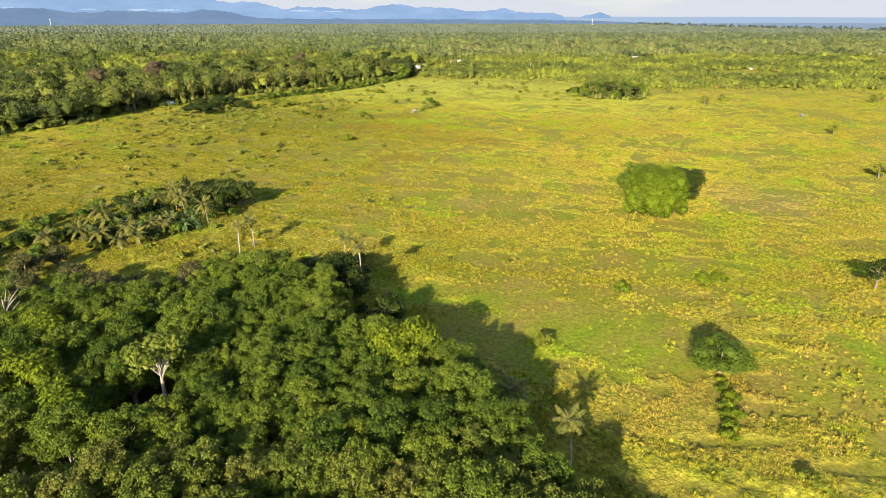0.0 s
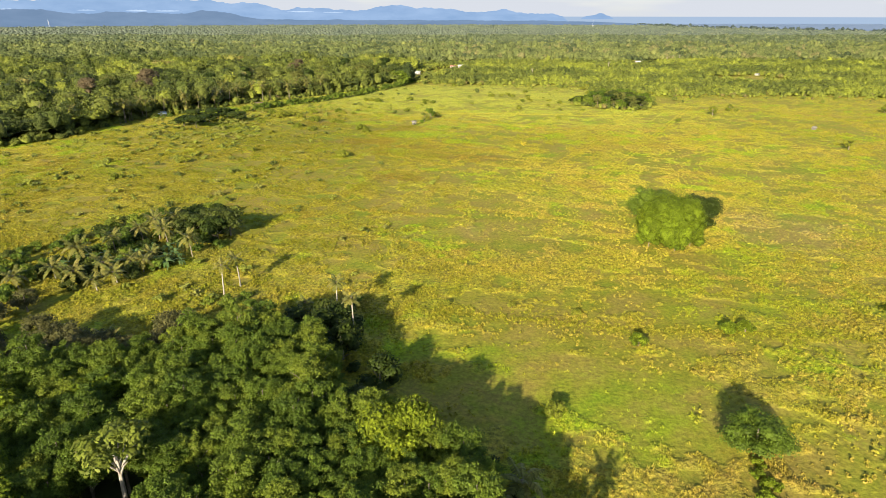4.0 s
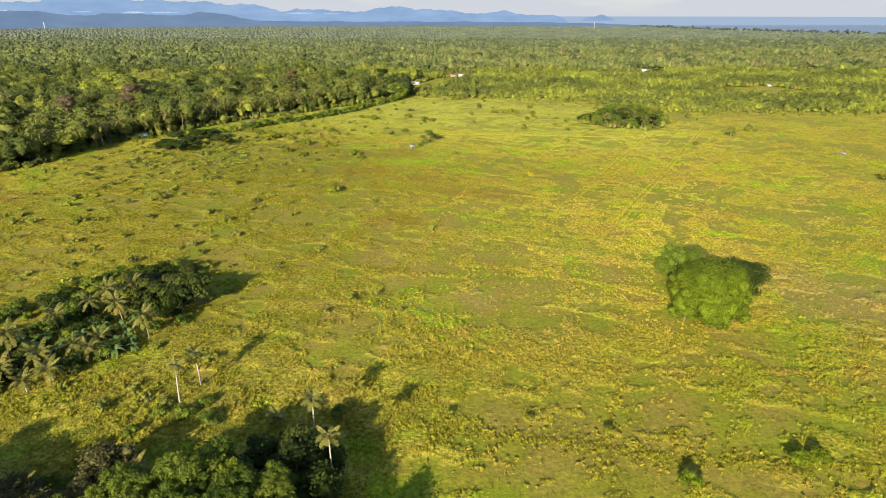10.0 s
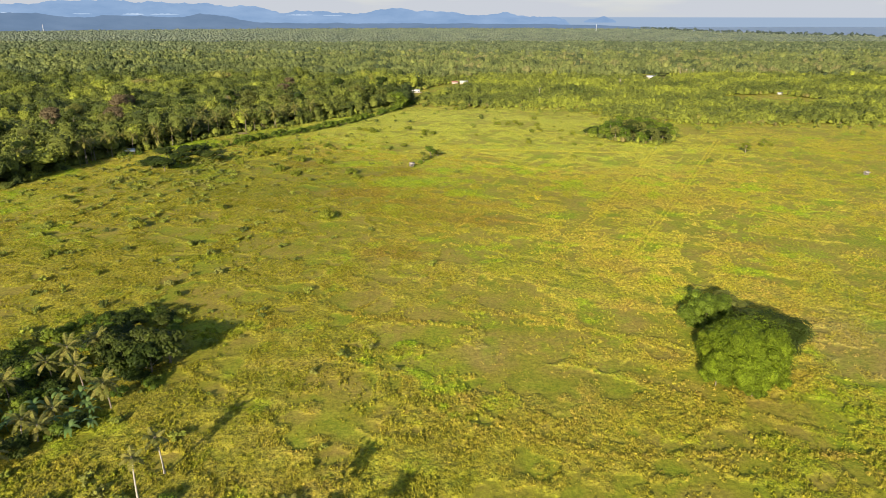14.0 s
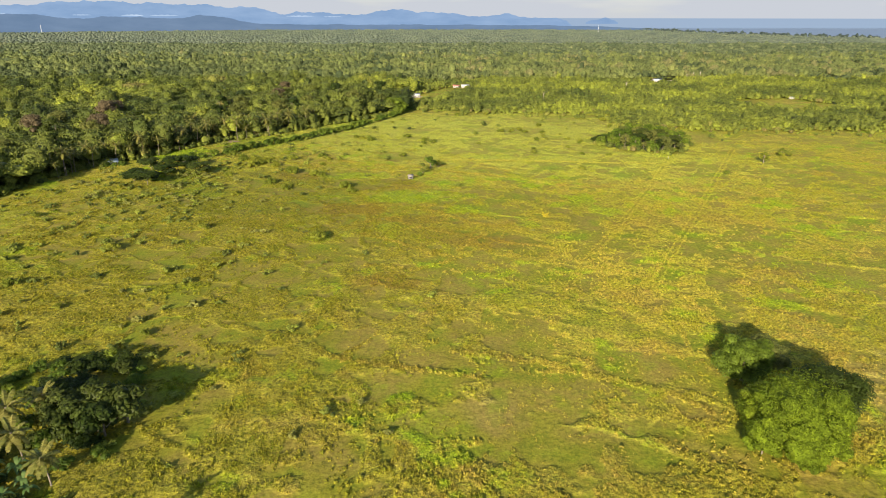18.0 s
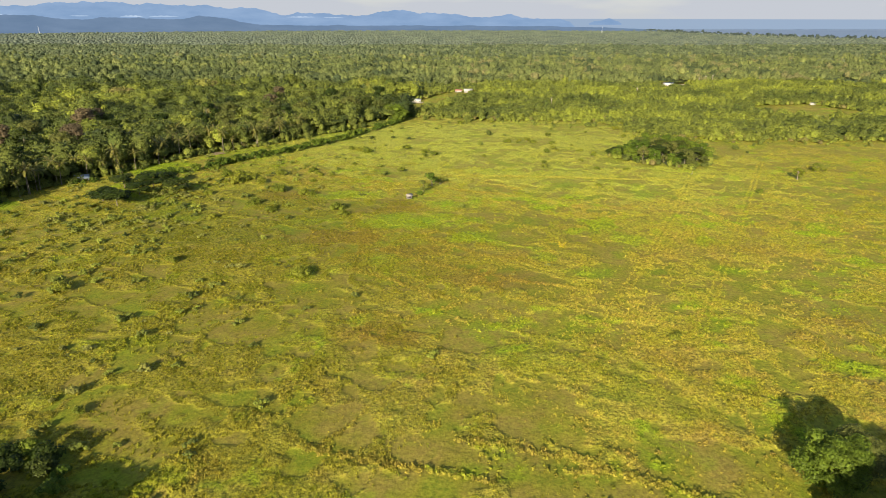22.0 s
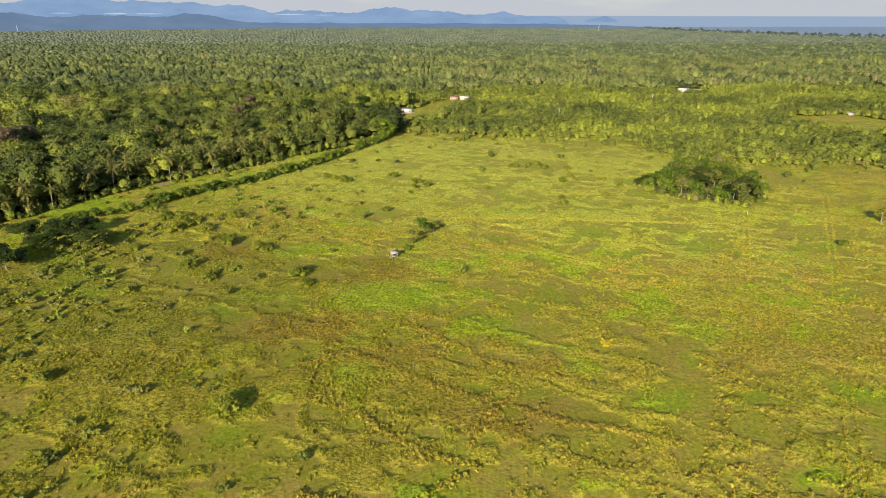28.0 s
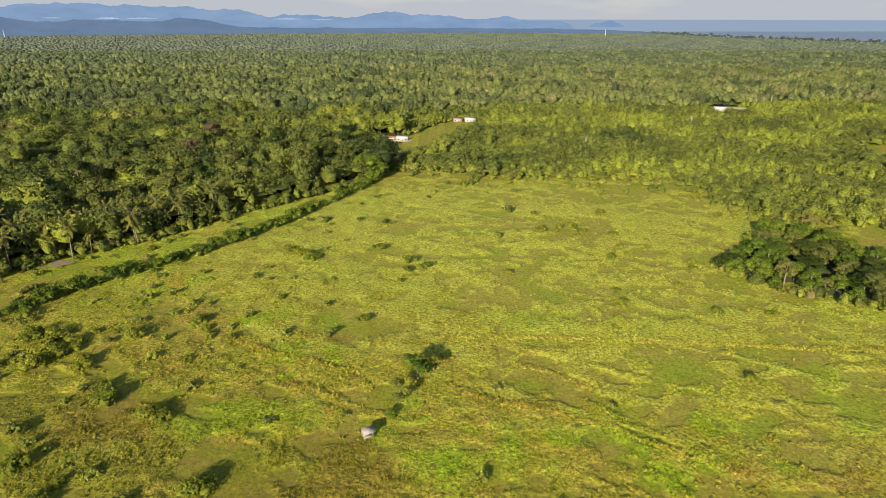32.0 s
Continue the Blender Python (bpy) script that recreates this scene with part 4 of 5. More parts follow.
# ---------------------------------------------------------------- trees as things
def make_tree(name, seed, height, radius, leaf_mat, label, category="tree", leaves=1500, size=0.5, base=0.35, lobes=9, bark=M_BARK, flat=0.8, trunk_r=0.25, lobe=0.45, up=0.25, core=0.7, limbs=5, heart=0.0, fuzz=0.45):
    """A tree under an empty at its base: tapering trunk, limbs and a lobed crown."""
    r = np.random.default_rng(seed)
    ob = new(name)
    tagged(ob, label, category)
    lean = r.uniform(-0.4, 0.4, 2)
    top = (lean[0], lean[1], height * 0.75)
    v, f = tube([(0, 0, -0.3), (lean[0] * 0.2, lean[1] * 0.2, height * 0.25), (lean[0] * 0.6, lean[1] * 0.6, height * 0.5), top], [trunk_r * 1.3, trunk_r, trunk_r * 0.75, trunk_r * 0.35], 7)
    part("trunk", tri_mesh("trunk", v, f, mat=bark), ob)
    for k in range(limbs):
        a, h = k * 2.4 + r.uniform(-0.4, 0.4), height * r.uniform(base * 0.8, 0.6)
        q = radius * r.uniform(0.5, 0.75)
        v, f = tube([(lean[0] * 0.5, lean[1] * 0.5, h), (q * 0.5 * math.cos(a), q * 0.5 * math.sin(a), h + height * 0.13), (q * math.cos(a), q * math.sin(a), h + height * 0.22)],
                    [trunk_r * 0.55, trunk_r * 0.35, trunk_r * 0.12], 5)
        part("limb", tri_mesh("limb", v, f, mat=bark), ob)
    v, f = lobed_crown(r, radius, height * base, height, lobes, leaves, size, core=core, flat=flat, lobe=lobe, up=up, heart=heart, fuzz=fuzz)
    part("crown", tri_mesh("crown", v, f, mat=leaf_mat), ob)
    return ob


def spread(ob, places, group, seed, size=(0.85, 1.15)):
    """Stands ob at the first place and copies at the others."""
    r = random.Random(seed)
    tagged(ob, group=group)
    out = []
    for i, (x, y) in enumerate(places):
        s = r.uniform(*size)
        m = Matrix.Translation((x, y, 0)) @ Matrix.Rotation(r.uniform(0, 6.28), 4, "Z")
        o = ob if i == 0 else copy_thing(ob, m)
        o.matrix_basis = m @ Matrix.Scale(s, 4)
        out.append(o)
    return out


def near_wood():
    r = np.random.default_rng(5)
    gx, gy = np.meshgrid(np.arange(-150, 30, 5.0), np.arange(48, 166, 4.7))
    gx = gx + (np.arange(gx.shape[0]) % 2)[:, None] * 2.7
    gx, gy = (gx + r.uniform(-1.6, 1.6, gx.shape)).ravel(), (gy + r.uniform(-1.6, 1.6, gy.shape)).ravel()
    k = inside(gx, gy, NEAR_WOOD) & in_view(gx, gy, 8) & (((gx + 64) / 7) ** 2 + ((gy - 77) / 5) ** 2 > 1) & (((gx + 53) / 8) ** 2 + ((gy - 97) / 9) ** 2 > 1)
    gx, gy = gx[k], gy[k]
    kinds = [make_tree("rubber_tree", 100 + i, 14.5 + (i % 3) * 1.2, 3.7 + 0.35 * (i % 4), M_LEAF, "slender rubber tree with a dense dark green crown", leaves=6500, size=0.17, base=0.22, lobes=56, bark=M_BARK, lobe=0.21, core=0.55, fuzz=0.85, heart=0.5, limbs=3) for i in range(5)]
    feather = [make_tree("feathery_tree", 140 + i, 15.0 + i, 4.0, M_LEAF_LIGHT, "light olive tree with fine feathery foliage", leaves=5200, size=0.18, base=0.2, lobes=48, lobe=0.22, up=0.6, core=0.55, fuzz=0.9, heart=0.5, limbs=3) for i in range(2)]
    lists = [[] for _ in range(7)]
    for a, b in zip(gx, gy):
        front = b < 82 + 5 * math.sin(a * 0.15)
        lists[r.integers(5, 7) if front and r.uniform() < 0.85 else r.integers(0, 5)].append((a, b))
    for ob, places in zip(kinds, lists[:5]):
        spread(ob, places, "rubber trees of the near wood", len(places))
    for ob, places in zip(feather, lists[5:]):
        spread(ob, places, "feathery trees at the wood's edge", len(places))


near_wood()

# ---------------------------------------------------------------- palms, bananas, bushes
def frond_mesh(name, length, mat, r, lift, droop=0.9, pairs=10, leaflet=0.55):
    """One feather leaf: an arching midrib with hanging leaflets on both sides."""
    def spine(t):
        return Vector((length * (t - 0.12 * t * t), 0, length * (lift * t - droop * t * t * 0.75)))
    v, f = [], []
    for i in range(6):
        a, b = spine(i / 6), spine((i + 1) / 6)
        w = 0.07 * (1 - i / 8)
        k = len(v)
        v += [(a.x, -w, a.z), (a.x, w, a.z), (b.x, 0, b.z)]
        f.append((k, k + 1, k + 2))
    step = 0.86 / (pairs - 1)
    for i in range(pairs):
        t = 0.12 + 0.86 * i / (pairs - 1)
        p, q = spine(t), spine(min(t + step, 1.0))
        ll = leaflet * math.sin(math.pi * (0.18 + 0.78 * t)) + 0.2
        for side in (-1, 1):
            e = Vector((p.x + ll * 0.4, side * ll, p.z - ll * r.uniform(0.3, 0.75)))
            g = e + (q - p) * 0.6
            k = len(v)
            v += [tuple(p), tuple(q), tuple(g), tuple(e)]
            f += [(k, k + 1, k + 2), (k, k + 2, k + 3)]
    return tri_mesh(name, v, f, mat=mat)


def make_palm(seed, height, mat=M_FROND, fronds=17, length=3.4, label="tall coconut palm with a slender pale trunk", lean=0.9, trunk_r=0.19, bark=M_PALE_BARK):
    r = np.random.default_rng(seed)
    ob = tagged(new("coconut_palm"), label, "palm")
    a = r.uniform(0, 6.28)
    lx, ly = lean * math.cos(a), lean * math.sin(a)
    if height > 0.6:
        pts = [(lx * t * t, ly * t * t, height * t - 0.2 * (t == 0)) for t in (0, 0.15, 0.35, 0.6, 0.8, 1.0)]
        v, f = tube(pts, [trunk_r * 1.5, trunk_r * 1.15, trunk_r, trunk_r * 0.9, trunk_r * 0.85, trunk_r * 0.95], 7)
        part("trunk", tri_mesh("trunk", v, f, mat=bark), ob)
        v, f = dome(0.38, 0.45, r, 6)
        part("crown_shaft", tri_mesh("crown_shaft", v + [lx, ly, height], f, mat=M_BARK), ob)
    kinds = [frond_mesh("frond", length * q, mat, r, lift, droop) for q, lift, droop in ((0.9, 1.15, 0.65), (1.0, 0.8, 0.9), (1.05, 0.45, 0.9), (1.0, 0.1, 0.85), (0.8, -0.3, 0.8))]
    for i in range(fronds):
        lvl = min(4, int(5 * i / fronds))
        fr = part("frond", kinds[lvl], ob)
        fr.matrix_local = Matrix.Translation((lx, ly, max(height, 0.3) + 0.15)) @ Matrix.Rotation(i * 2.4 + r.uniform(-0.2, 0.2), 4, "Z")
    return ob


def make_banana(seed, height=3.0):
    r = np.random.default_rng(seed)
    ob = tagged(new("banana_plant"), "banana plant with broad arching grey-green leaves", "plant")
    v, f = tube([(0, 0, -0.1), (0.05, 0, height * 0.35), (0.1, 0.05, height * 0.6)], [0.16, 0.13, 0.08], 6)
    part("stem", tri_mesh("stem", v, f, mat=M_BANANA), ob)
    v, f = [], []
    n, L, W = 5, height * 0.75, 0.42
    for i in range(n + 1):
        t = i / n
        w = W * math.sin(math.pi * min(0.97, 0.12 + 0.83 * t)) + 0.03
        x, z = L * (t - 0.15 * t * t), L * (0.95 * t - 1.15 * t * t)
        v += [(x, -w, z - 0.12 * w), (x, 0, z), (x, w, z - 0.12 * w)]
        if i:
            k = 3 * i - 3
            f += [(k, k + 1, k + 4), (k, k + 4, k + 3), (k + 1, k + 2, k + 5), (k + 1, k + 5, k + 4)]
    leaf = tri_mesh("leaf", v, f, mat=M_BANANA)
    for i in range(8):
        lf = part("leaf", leaf, ob)
        lf.matrix_local = Matrix.Translation((0.1, 0.05, height * 0.58)) @ Matrix.Rotation(i * 2.4 + r.uniform(-0.3, 0.3), 4, "Z") @ Matrix.Rotation(r.uniform(-0.45, 0.35), 4, "Y")
    return ob


def make_bush(seed, radius, height, mat, label, leaves=330, size=0.30):
    r = np.random.default_rng(seed)
    ob = tagged(new("bush"), label, "bush")
    for k in range(2):
        a = k * 3.1 + r.uniform(0, 0.6)
        v, f = tube([(0, 0, -0.1), (radius * 0.2 * math.cos(a), radius * 0.2 * math.sin(a), height * 0.35), (radius * 0.4 * math.cos(a), radius * 0.4 * math.sin(a), height * 0.7)], [0.07, 0.05, 0.02], 5)
        part("stem", tri_mesh("stem", v, f, mat=M_BARK), ob)
    v, f = lobed_crown(r, radius, height * 0.08, height, 5, leaves, size, core=0.7, lobe=0.5, flat=0.85)
    part("crown", tri_mesh("crown", v, f, mat=mat), ob)
    return ob


def stand(ob, x, y, turn=0.0, size=1.0, z=0.0):
    ob.matrix_basis = Matrix.Translation((x, y, z)) @ Matrix.Rotation(turn, 4, "Z") @ Matrix.Scale(size, 4)
    return ob


# palms at the edge of the near wood and in the grove
stand(make_palm(1, 9.5, label="short coconut palm alone at the wood's edge"), 22.5, 91.2)
stand(make_palm(2, 15.0, fronds=13, length=2.9, label="very tall thin coconut palm with a sparse crown"), -22.5, 161.0, 0.4)
stand(make_palm(3, 11.5, length=3.0, label="coconut palm with dry brownish fronds"), -29.6, 178.5, 1.1)
stand(make_palm(4, 10.0, fronds=11, length=2.8, label="thin-crowned palm with a pale trunk"), -67.0, 195.0, 2.0)
stand(make_palm(5, 9.5, fronds=13, length=3.0), -64.5, 203.0, 4.0)
stand(make_palm(6, 2.2, fronds=14, length=2.8, label="young palm with silvery green fronds low over the grass"), -39.5, 186.5)
LOW_PALM = make_palm(7, 4.5, fronds=18, length=4.3, label="stout coconut palm with long drooping fronds")
spread(LOW_PALM, [(-106, 217), (-100, 214), (-104, 204), (-108, 199), (-101, 223), (-112, 210), (-118, 203), (-126, 208), (-133, 200), (-64, 164), (-84, 160), (13.5, 107), (12.5, 102)], "low palms of the grove", 3)
GROVE_PALM = make_palm(8, 8.0, fronds=22, length=4.6, bark=M_BARK, label="coconut palm standing over the banana grove")
spread(GROVE_PALM, [(-104, 253), (-89, 228), (-112, 241), (-122, 214), (-108, 246), (-101, 237), (-117, 230)], "tall palms of the grove", 4)
stand(make_palm(9, 0.8, M_YOUNG, 12, 2.4, "young palm with bright yellow fronds in the field", 0.0), 52.6, 431.5)
BANANA = make_banana(11, 4.2)
spread(BANANA, [(-102, 228), (-99, 232), (-96, 222), (-92, 225), (-99, 219), (-119, 219), (-118, 225), (-115, 214), (-90, 220), (-95, 228), (-105, 232), (-108, 226), (-123, 221), (-112, 222), (-97, 236), (-93, 216), (-128, 216), (-110, 218)], "banana plants of the grove", 5)
DARK_SMALL = make_tree("round_tree", 31, 9.0, 5.2, M_LEAF_DARK, "dark round tree in the palm grove", leaves=900, size=0.45, base=0.12, lobes=8)
spread(DARK_SMALL, [(-89, 252), (-86, 246), (-95, 258), (-94, 247), (-100, 252), (-105, 258), (-83, 252)], "dark trees of the grove", 6, (0.9, 1.3))

# creepers trailing over the grass from the lone umbrella tree
spread(make_bush(90, 1.9, 1.1, M_VINE, "low bright green creepers trailing over the grass", 420, 0.24), [(60.5, 118), (59, 115), (60, 112), (57.5, 109), (56, 106), (55.5, 102.5), (54, 99), (58, 106)], "creepers below the umbrella tree", 43, (0.75, 1.2))
# bushes
BUSH_A = make_bush(41, 2.3, 2.6, M_BUSH, "leafy green bush in the tall grass")
BUSH_B = make_bush(42, 1.6, 2.0, M_BUSH, "small rounded bush in the grass")
BUSH_C = make_bush(43, 3.2, 3.8, M_LEAF, "large dense green bush")
BUSH_D = make_bush(44, 2.8, 2.2, M_BUSH, "low olive shrub among grass")
spread(BUSH_C, [(-26, 189), (-28, 175), (-64, 188), (-60, 193), (-70, 189), (-73, 182), (-56, 186), (-116, 239), (-124, 232), (-131, 251), (-121, 245), (-140, 247), (-110, 236), (-83, 238), (-101, 244), (-106, 262), (-98, 262),
                (-134, 241), (-117, 232), (-127, 224), (-136, 218), (-146, 222), (-140, 208), (-150, 230)], "bushes about the grove", 7, (0.6, 1.15))
spread(BUSH_A, [(38, 182), (20, 187), (1, 189), (24, 134), (62, 86), (29, 85), (31, 82), (19, 93), (25, 78), (34, 78)], "bushes near the old ditch", 8, (0.55, 1.1))
spread(make_tree("light_green_tree", 87, 5.2, 3.8, M_VINE, "low light green tree beside the old ditch", leaves=1100, size=0.34, base=-0.15, lobes=14, lobe=0.38, flat=0.9, up=0.3, limbs=0),
       [(51, 165), (77, 172), (82, 172)], "light trees beside the old ditch", 37, (0.55, 0.75))
# the dark leaf colour here adds to the shade cast by the wood
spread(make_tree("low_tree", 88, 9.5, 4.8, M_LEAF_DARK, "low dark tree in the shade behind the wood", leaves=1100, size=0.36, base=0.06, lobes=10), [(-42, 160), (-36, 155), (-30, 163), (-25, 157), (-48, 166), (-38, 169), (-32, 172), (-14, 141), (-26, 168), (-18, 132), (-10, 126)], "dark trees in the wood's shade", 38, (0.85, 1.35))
spread(BUSH_B, [(74, 341), (76, 344), (70, 598), (84, 657), (86, 648), (102, 648), (112, 637), (48, 684), (58, 684), (27, 626), (97, 611), (104, 586), (122, 585), (94, 538), (125, 731), (96, 747), (73, 683), (101, 670),
                (43, 785), (18, 785), (280, 665), (186, 524), (104, 647), (110, 630), (143, 751), (112, 699), (108, 727), (103, 587)], "scattered field bushes", 9, (0.7, 1.5))
spread(make_bush(45, 2.4, 3.0, M_BUSH, "olive bush at the field's far side"),
       [(77, 644), (71, 681), (88, 715), (86, 676), (68, 592), (69, 605), (156, 748), (67, 690), (61, 690), (51, 685), (103, 795), (147, 811), (168, 772), (154, 709), (124, 584), (13, 780), (250, 579), (258, 583), (180, 747), (157, 747),
        (164, 709), (180, 704), (199, 709), (208, 704), (218, 699), (195, 720)], "bushes of the far field", 10, (0.7, 1.25))
spread(BUSH_D, [(-76, 657), (-63, 646), (-70, 652), (-85, 569), (-92, 580), (-88, 574), (-77, 568), (-161, 586), (-138, 558), (-130, 564), (-151, 539), (-143, 521), (-160, 534), (-166, 501), (-124, 474), (-97, 487), (-56, 480),
                (-106, 535), (-102, 529), (-85, 521), (-81, 519), (-128, 560), (-132, 556), (-119, 549), (-135, 549), (-143, 552), (-139, 568), (-147, 568), (-127, 572), (-110, 499), (-96, 493), (-61, 491), (-87, 552)], "dark shrubs of the west field", 11, (0.6, 1.5))
spread(make_bush(46, 2.8, 2.6, M_BUSH, "spreading brownish green shrub"), [(-32, 580), (-17, 641), (-20, 618), (-143, 657), (-33, 657), (-10, 633), (-52, 736), (-65, 652), (-67, 601), (-84, 624), (-18, 630), (-111, 568), (-155, 581), (-62, 397), (-60, 395), (-100, 300), (-140, 320), (-170, 340), (-150, 380), (-190, 400), (-215, 430), (-120, 410)],
       "shrubs of the west field", 12, (0.6, 1.5))

# bushes in dark leaf colour, deepening the wood's shadow and its front gap
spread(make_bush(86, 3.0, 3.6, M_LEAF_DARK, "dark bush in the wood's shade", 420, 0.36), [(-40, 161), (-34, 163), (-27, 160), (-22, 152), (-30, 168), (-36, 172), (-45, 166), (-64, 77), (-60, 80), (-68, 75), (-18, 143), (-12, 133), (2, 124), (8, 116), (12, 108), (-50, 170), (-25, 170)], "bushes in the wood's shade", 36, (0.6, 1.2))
rb = random.Random(91)
grove_fill = []
while len(grove_fill) < 116:
    gx_, gy_ = rb.uniform(-190, -84), rb.uniform(186, 294)
    if inside(gx_, gy_, GROVE):
        grove_fill.append((gx_, gy_))
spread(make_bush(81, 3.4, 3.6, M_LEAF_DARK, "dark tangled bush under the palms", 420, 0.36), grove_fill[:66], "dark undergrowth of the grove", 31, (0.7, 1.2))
spread(make_bush(82, 3.2, 3.4, M_LEAF, "dense green bush under the palms", 420, 0.36), grove_fill[66:], "green undergrowth of the grove", 32, (0.7, 1.2))
verge = [(rb.uniform(-165, -52), rb.uniform(146, 166)) for _ in range(56)] + [(rb.uniform(-190, -120), rb.uniform(160, 188)) for _ in range(16)]
spread(make_bush(83, 3.6, 4.6, M_LEAF, "tall green bush at the back of the wood", 460, 0.38), verge[::2], "green bushes behind the wood", 33, (0.7, 1.3))
spread(make_tree("low_tree", 84, 8.5, 4.6, M_DUSK, "low dark brownish tree behind the wood", leaves=2400, size=0.24, base=0.04, lobes=20, lobe=0.34, fuzz=0.7, limbs=2), verge[1::2], "low dark trees behind the wood", 34, (0.8, 1.25))
BROAD = make_tree("broad_tree", 85, 18.0, 7.5, M_VINE, "broad bright green tree standing over the wood", leaves=4200, size=0.42, base=0.25, lobes=13, lobe=0.42)
spread(BROAD, [(-86, 121), (-78, 101), (-70, 128), (-66, 92), (-8, 113)], "broad bright trees of the wood", 35, (0.6, 1.05))

# hedge between the field and the western strip
HEDGE = [(-40, 824), (-50, 790), (-60, 762), (-74, 733), (-85, 710), (-94, 690), (-104, 675), (-116, 657), (-124, 643), (-132, 634), (-141, 626), (-154, 612), (-161, 599), (-168, 585), (-186, 572), (-204, 560)]
hedge_places = []
for (x0, y0), (x1, y1) in zip(HEDGE, HEDGE[1:]):
    for k in range(3):
        hedge_places.append((x0 + (x1 - x0) * k / 3 + random.uniform(-1.5, 1.5), y0 + (y1 - y0) * k / 3 + random.uniform(-1.5, 1.5)))
spread(make_bush(47, 3.6, 4.4, M_LEAF, "dense dark hedge tree along the field's edge", 420, 0.42), hedge_places, "hedge along the field", 13, (0.7, 1.3))
stand(make_tree("round_tree", 48, 17, 10.5, M_LEAF, "large round dense green tree at the field's corner", leaves=1500, size=0.7, base=0.05, lobes=12, lobe=0.5), -52, 800)
RAIN = make_tree("spreading_tree", 49, 9.5, 9.0, M_LEAF_DARK, "dark wide-spreading tree at the field's edge", leaves=1300, size=0.6, base=0.3, lobes=12, flat=0.45, up=0.6, lobe=0.4)
spread(make_bush(89, 3.0, 3.6, M_LEAF, "green bush before a house among palms", 420, 0.36), [(-231, 546), (-236, 545), (-227, 549), (-241, 547), (-232, 594), (-240, 611)], "bushes before the houses", 39, (0.7, 1.1))
spread(RAIN, [(-184, 520), (-186, 497), (-198, 505), (-182, 535), (-163, 524), (-200, 535), (-178, 545)], "dark spreading trees at the field's edge", 14, (0.75, 1.15))

# trees in the field
FRONT = stand(make_tree("vine_covered_tree", 51, 20.5, 13.0, M_VINE, "huge tree smothered in bright green climbing vines", leaves=26000, size=0.27, base=-0.05, lobes=90, lobe=0.22, trunk_r=0.6, core=0.9, limbs=0, heart=0.86, flat=0.88), 84, 241, 0.5)
for bx_, by_, bs_ in ((76.5, 240, 0.6), (91, 238, 0.55), (79, 248, 0.75), (88, 248, 0.85), (84, 234, 0.5)):
    stand(make_tree("vine_covered_tree", int(bx_ * 7), 19.0, 9.5, M_VINE, "tree buried under bright green vines in the cluster", leaves=8000, size=0.32, base=-0.05, lobes=36, lobe=0.28, core=0.9, limbs=0, heart=0.8, flat=0.9), bx_, by_, bx_, bs_)
stand(make_tree("broad_tree", 52, 14.5, 9.0, M_LEAF, "broad green tree behind the vine-covered one", leaves=9000, size=0.32, base=-0.02, lobes=36, lobe=0.28, trunk_r=0.4, limbs=0), 86, 273, 1.0)
stand(make_tree("broad_tree", 50, 12.0, 7.0, M_OLIVE, "olive tree leaning into the broad green one", leaves=6000, size=0.32, base=0.0, lobes=26, lobe=0.30, trunk_r=0.35, limbs=0), 95, 277, 2.0)
stand(make_tree("dark_tree", 53, 18.0, 9.5, M_LEAF_DARK, "dark spreading tree beside the vine-covered one", leaves=9000, size=0.32, base=0.1, lobes=30, lobe=0.30, flat=0.6, trunk_r=0.4, up=0.5, limbs=0), 97.5, 251, 2.0)
stand(make_tree("umbrella_tree", 54, 9.5, 6.8, M_LEAF, "lone umbrella-shaped tree in the grass", leaves=4600, size=0.28, base=0.02, lobes=26, lobe=0.32, flat=0.65, up=0.6, limbs=0), 61.5, 122, 0.3)
stand(make_tree("small_tree", 55, 9.5, 4.2, M_LEAF_DARK, "small sparse tree standing alone", leaves=800, size=0.40, base=0.25, lobes=9, core=0.4), 124.5, 166.5, 0.3)
stand(make_tree("pale_branched_tree", 56, 20.0, 5.4, M_LEAF_LIGHT, "tree with bare pale branches under a light green crown", leaves=1000, size=0.42, base=0.62, lobes=9, bark=M_PALE_BARK, trunk_r=0.45, flat=0.6, limbs=9, core=0.5), -53, 103, 0.2)
stand(make_tree("dead_tree", 57, 19.0, 5.5, M_LEAF_LIGHT, "nearly bare dead tree with white branches", leaves=60, size=0.3, base=0.5, lobes=6, bark=M_PALE_BARK, trunk_r=0.35, core=0, limbs=12), -100, 130, 0.2)
spread(make_tree("dead_tree", 71, 17.0, 3.2, M_LEAF_LIGHT, "bare pale dead tree standing over the woods", leaves=40, size=0.3, base=0.5, lobes=5, bark=M_PALE_BARK, trunk_r=0.3, core=0, limbs=6), [(407, 1185), (392, 1172), (421, 1192), (574, 1402), (560, 1408), (590, 1396), (604, 1390), (120, 900), (-2, 1125), (250, 1010)], "dead trees over the woods", 42, (0.7, 1.1))
stand(make_tree("small_tree", 58, 9.0, 4.4, M_LEAF, "small tree leaning beside the hut", leaves=700, size=0.38, base=0.1, lobes=8), -10, 541)
stand(make_tree("small_tree", 59, 7.0, 3.4, M_LEAF_LIGHT, "light green sapling beside the hut", leaves=480, size=0.36, base=0.08, lobes=6), -15, 529)
stand(make_bush(60, 1.7, 2.2, M_LEAF, "dark bush beside the hut"), -17, 521)
TREE_G = make_tree("small_tree", 61, 6.5, 3.0, M_BUSH, "small round tree in the far field", leaves=420, size=0.4, base=0.12, lobes=7)
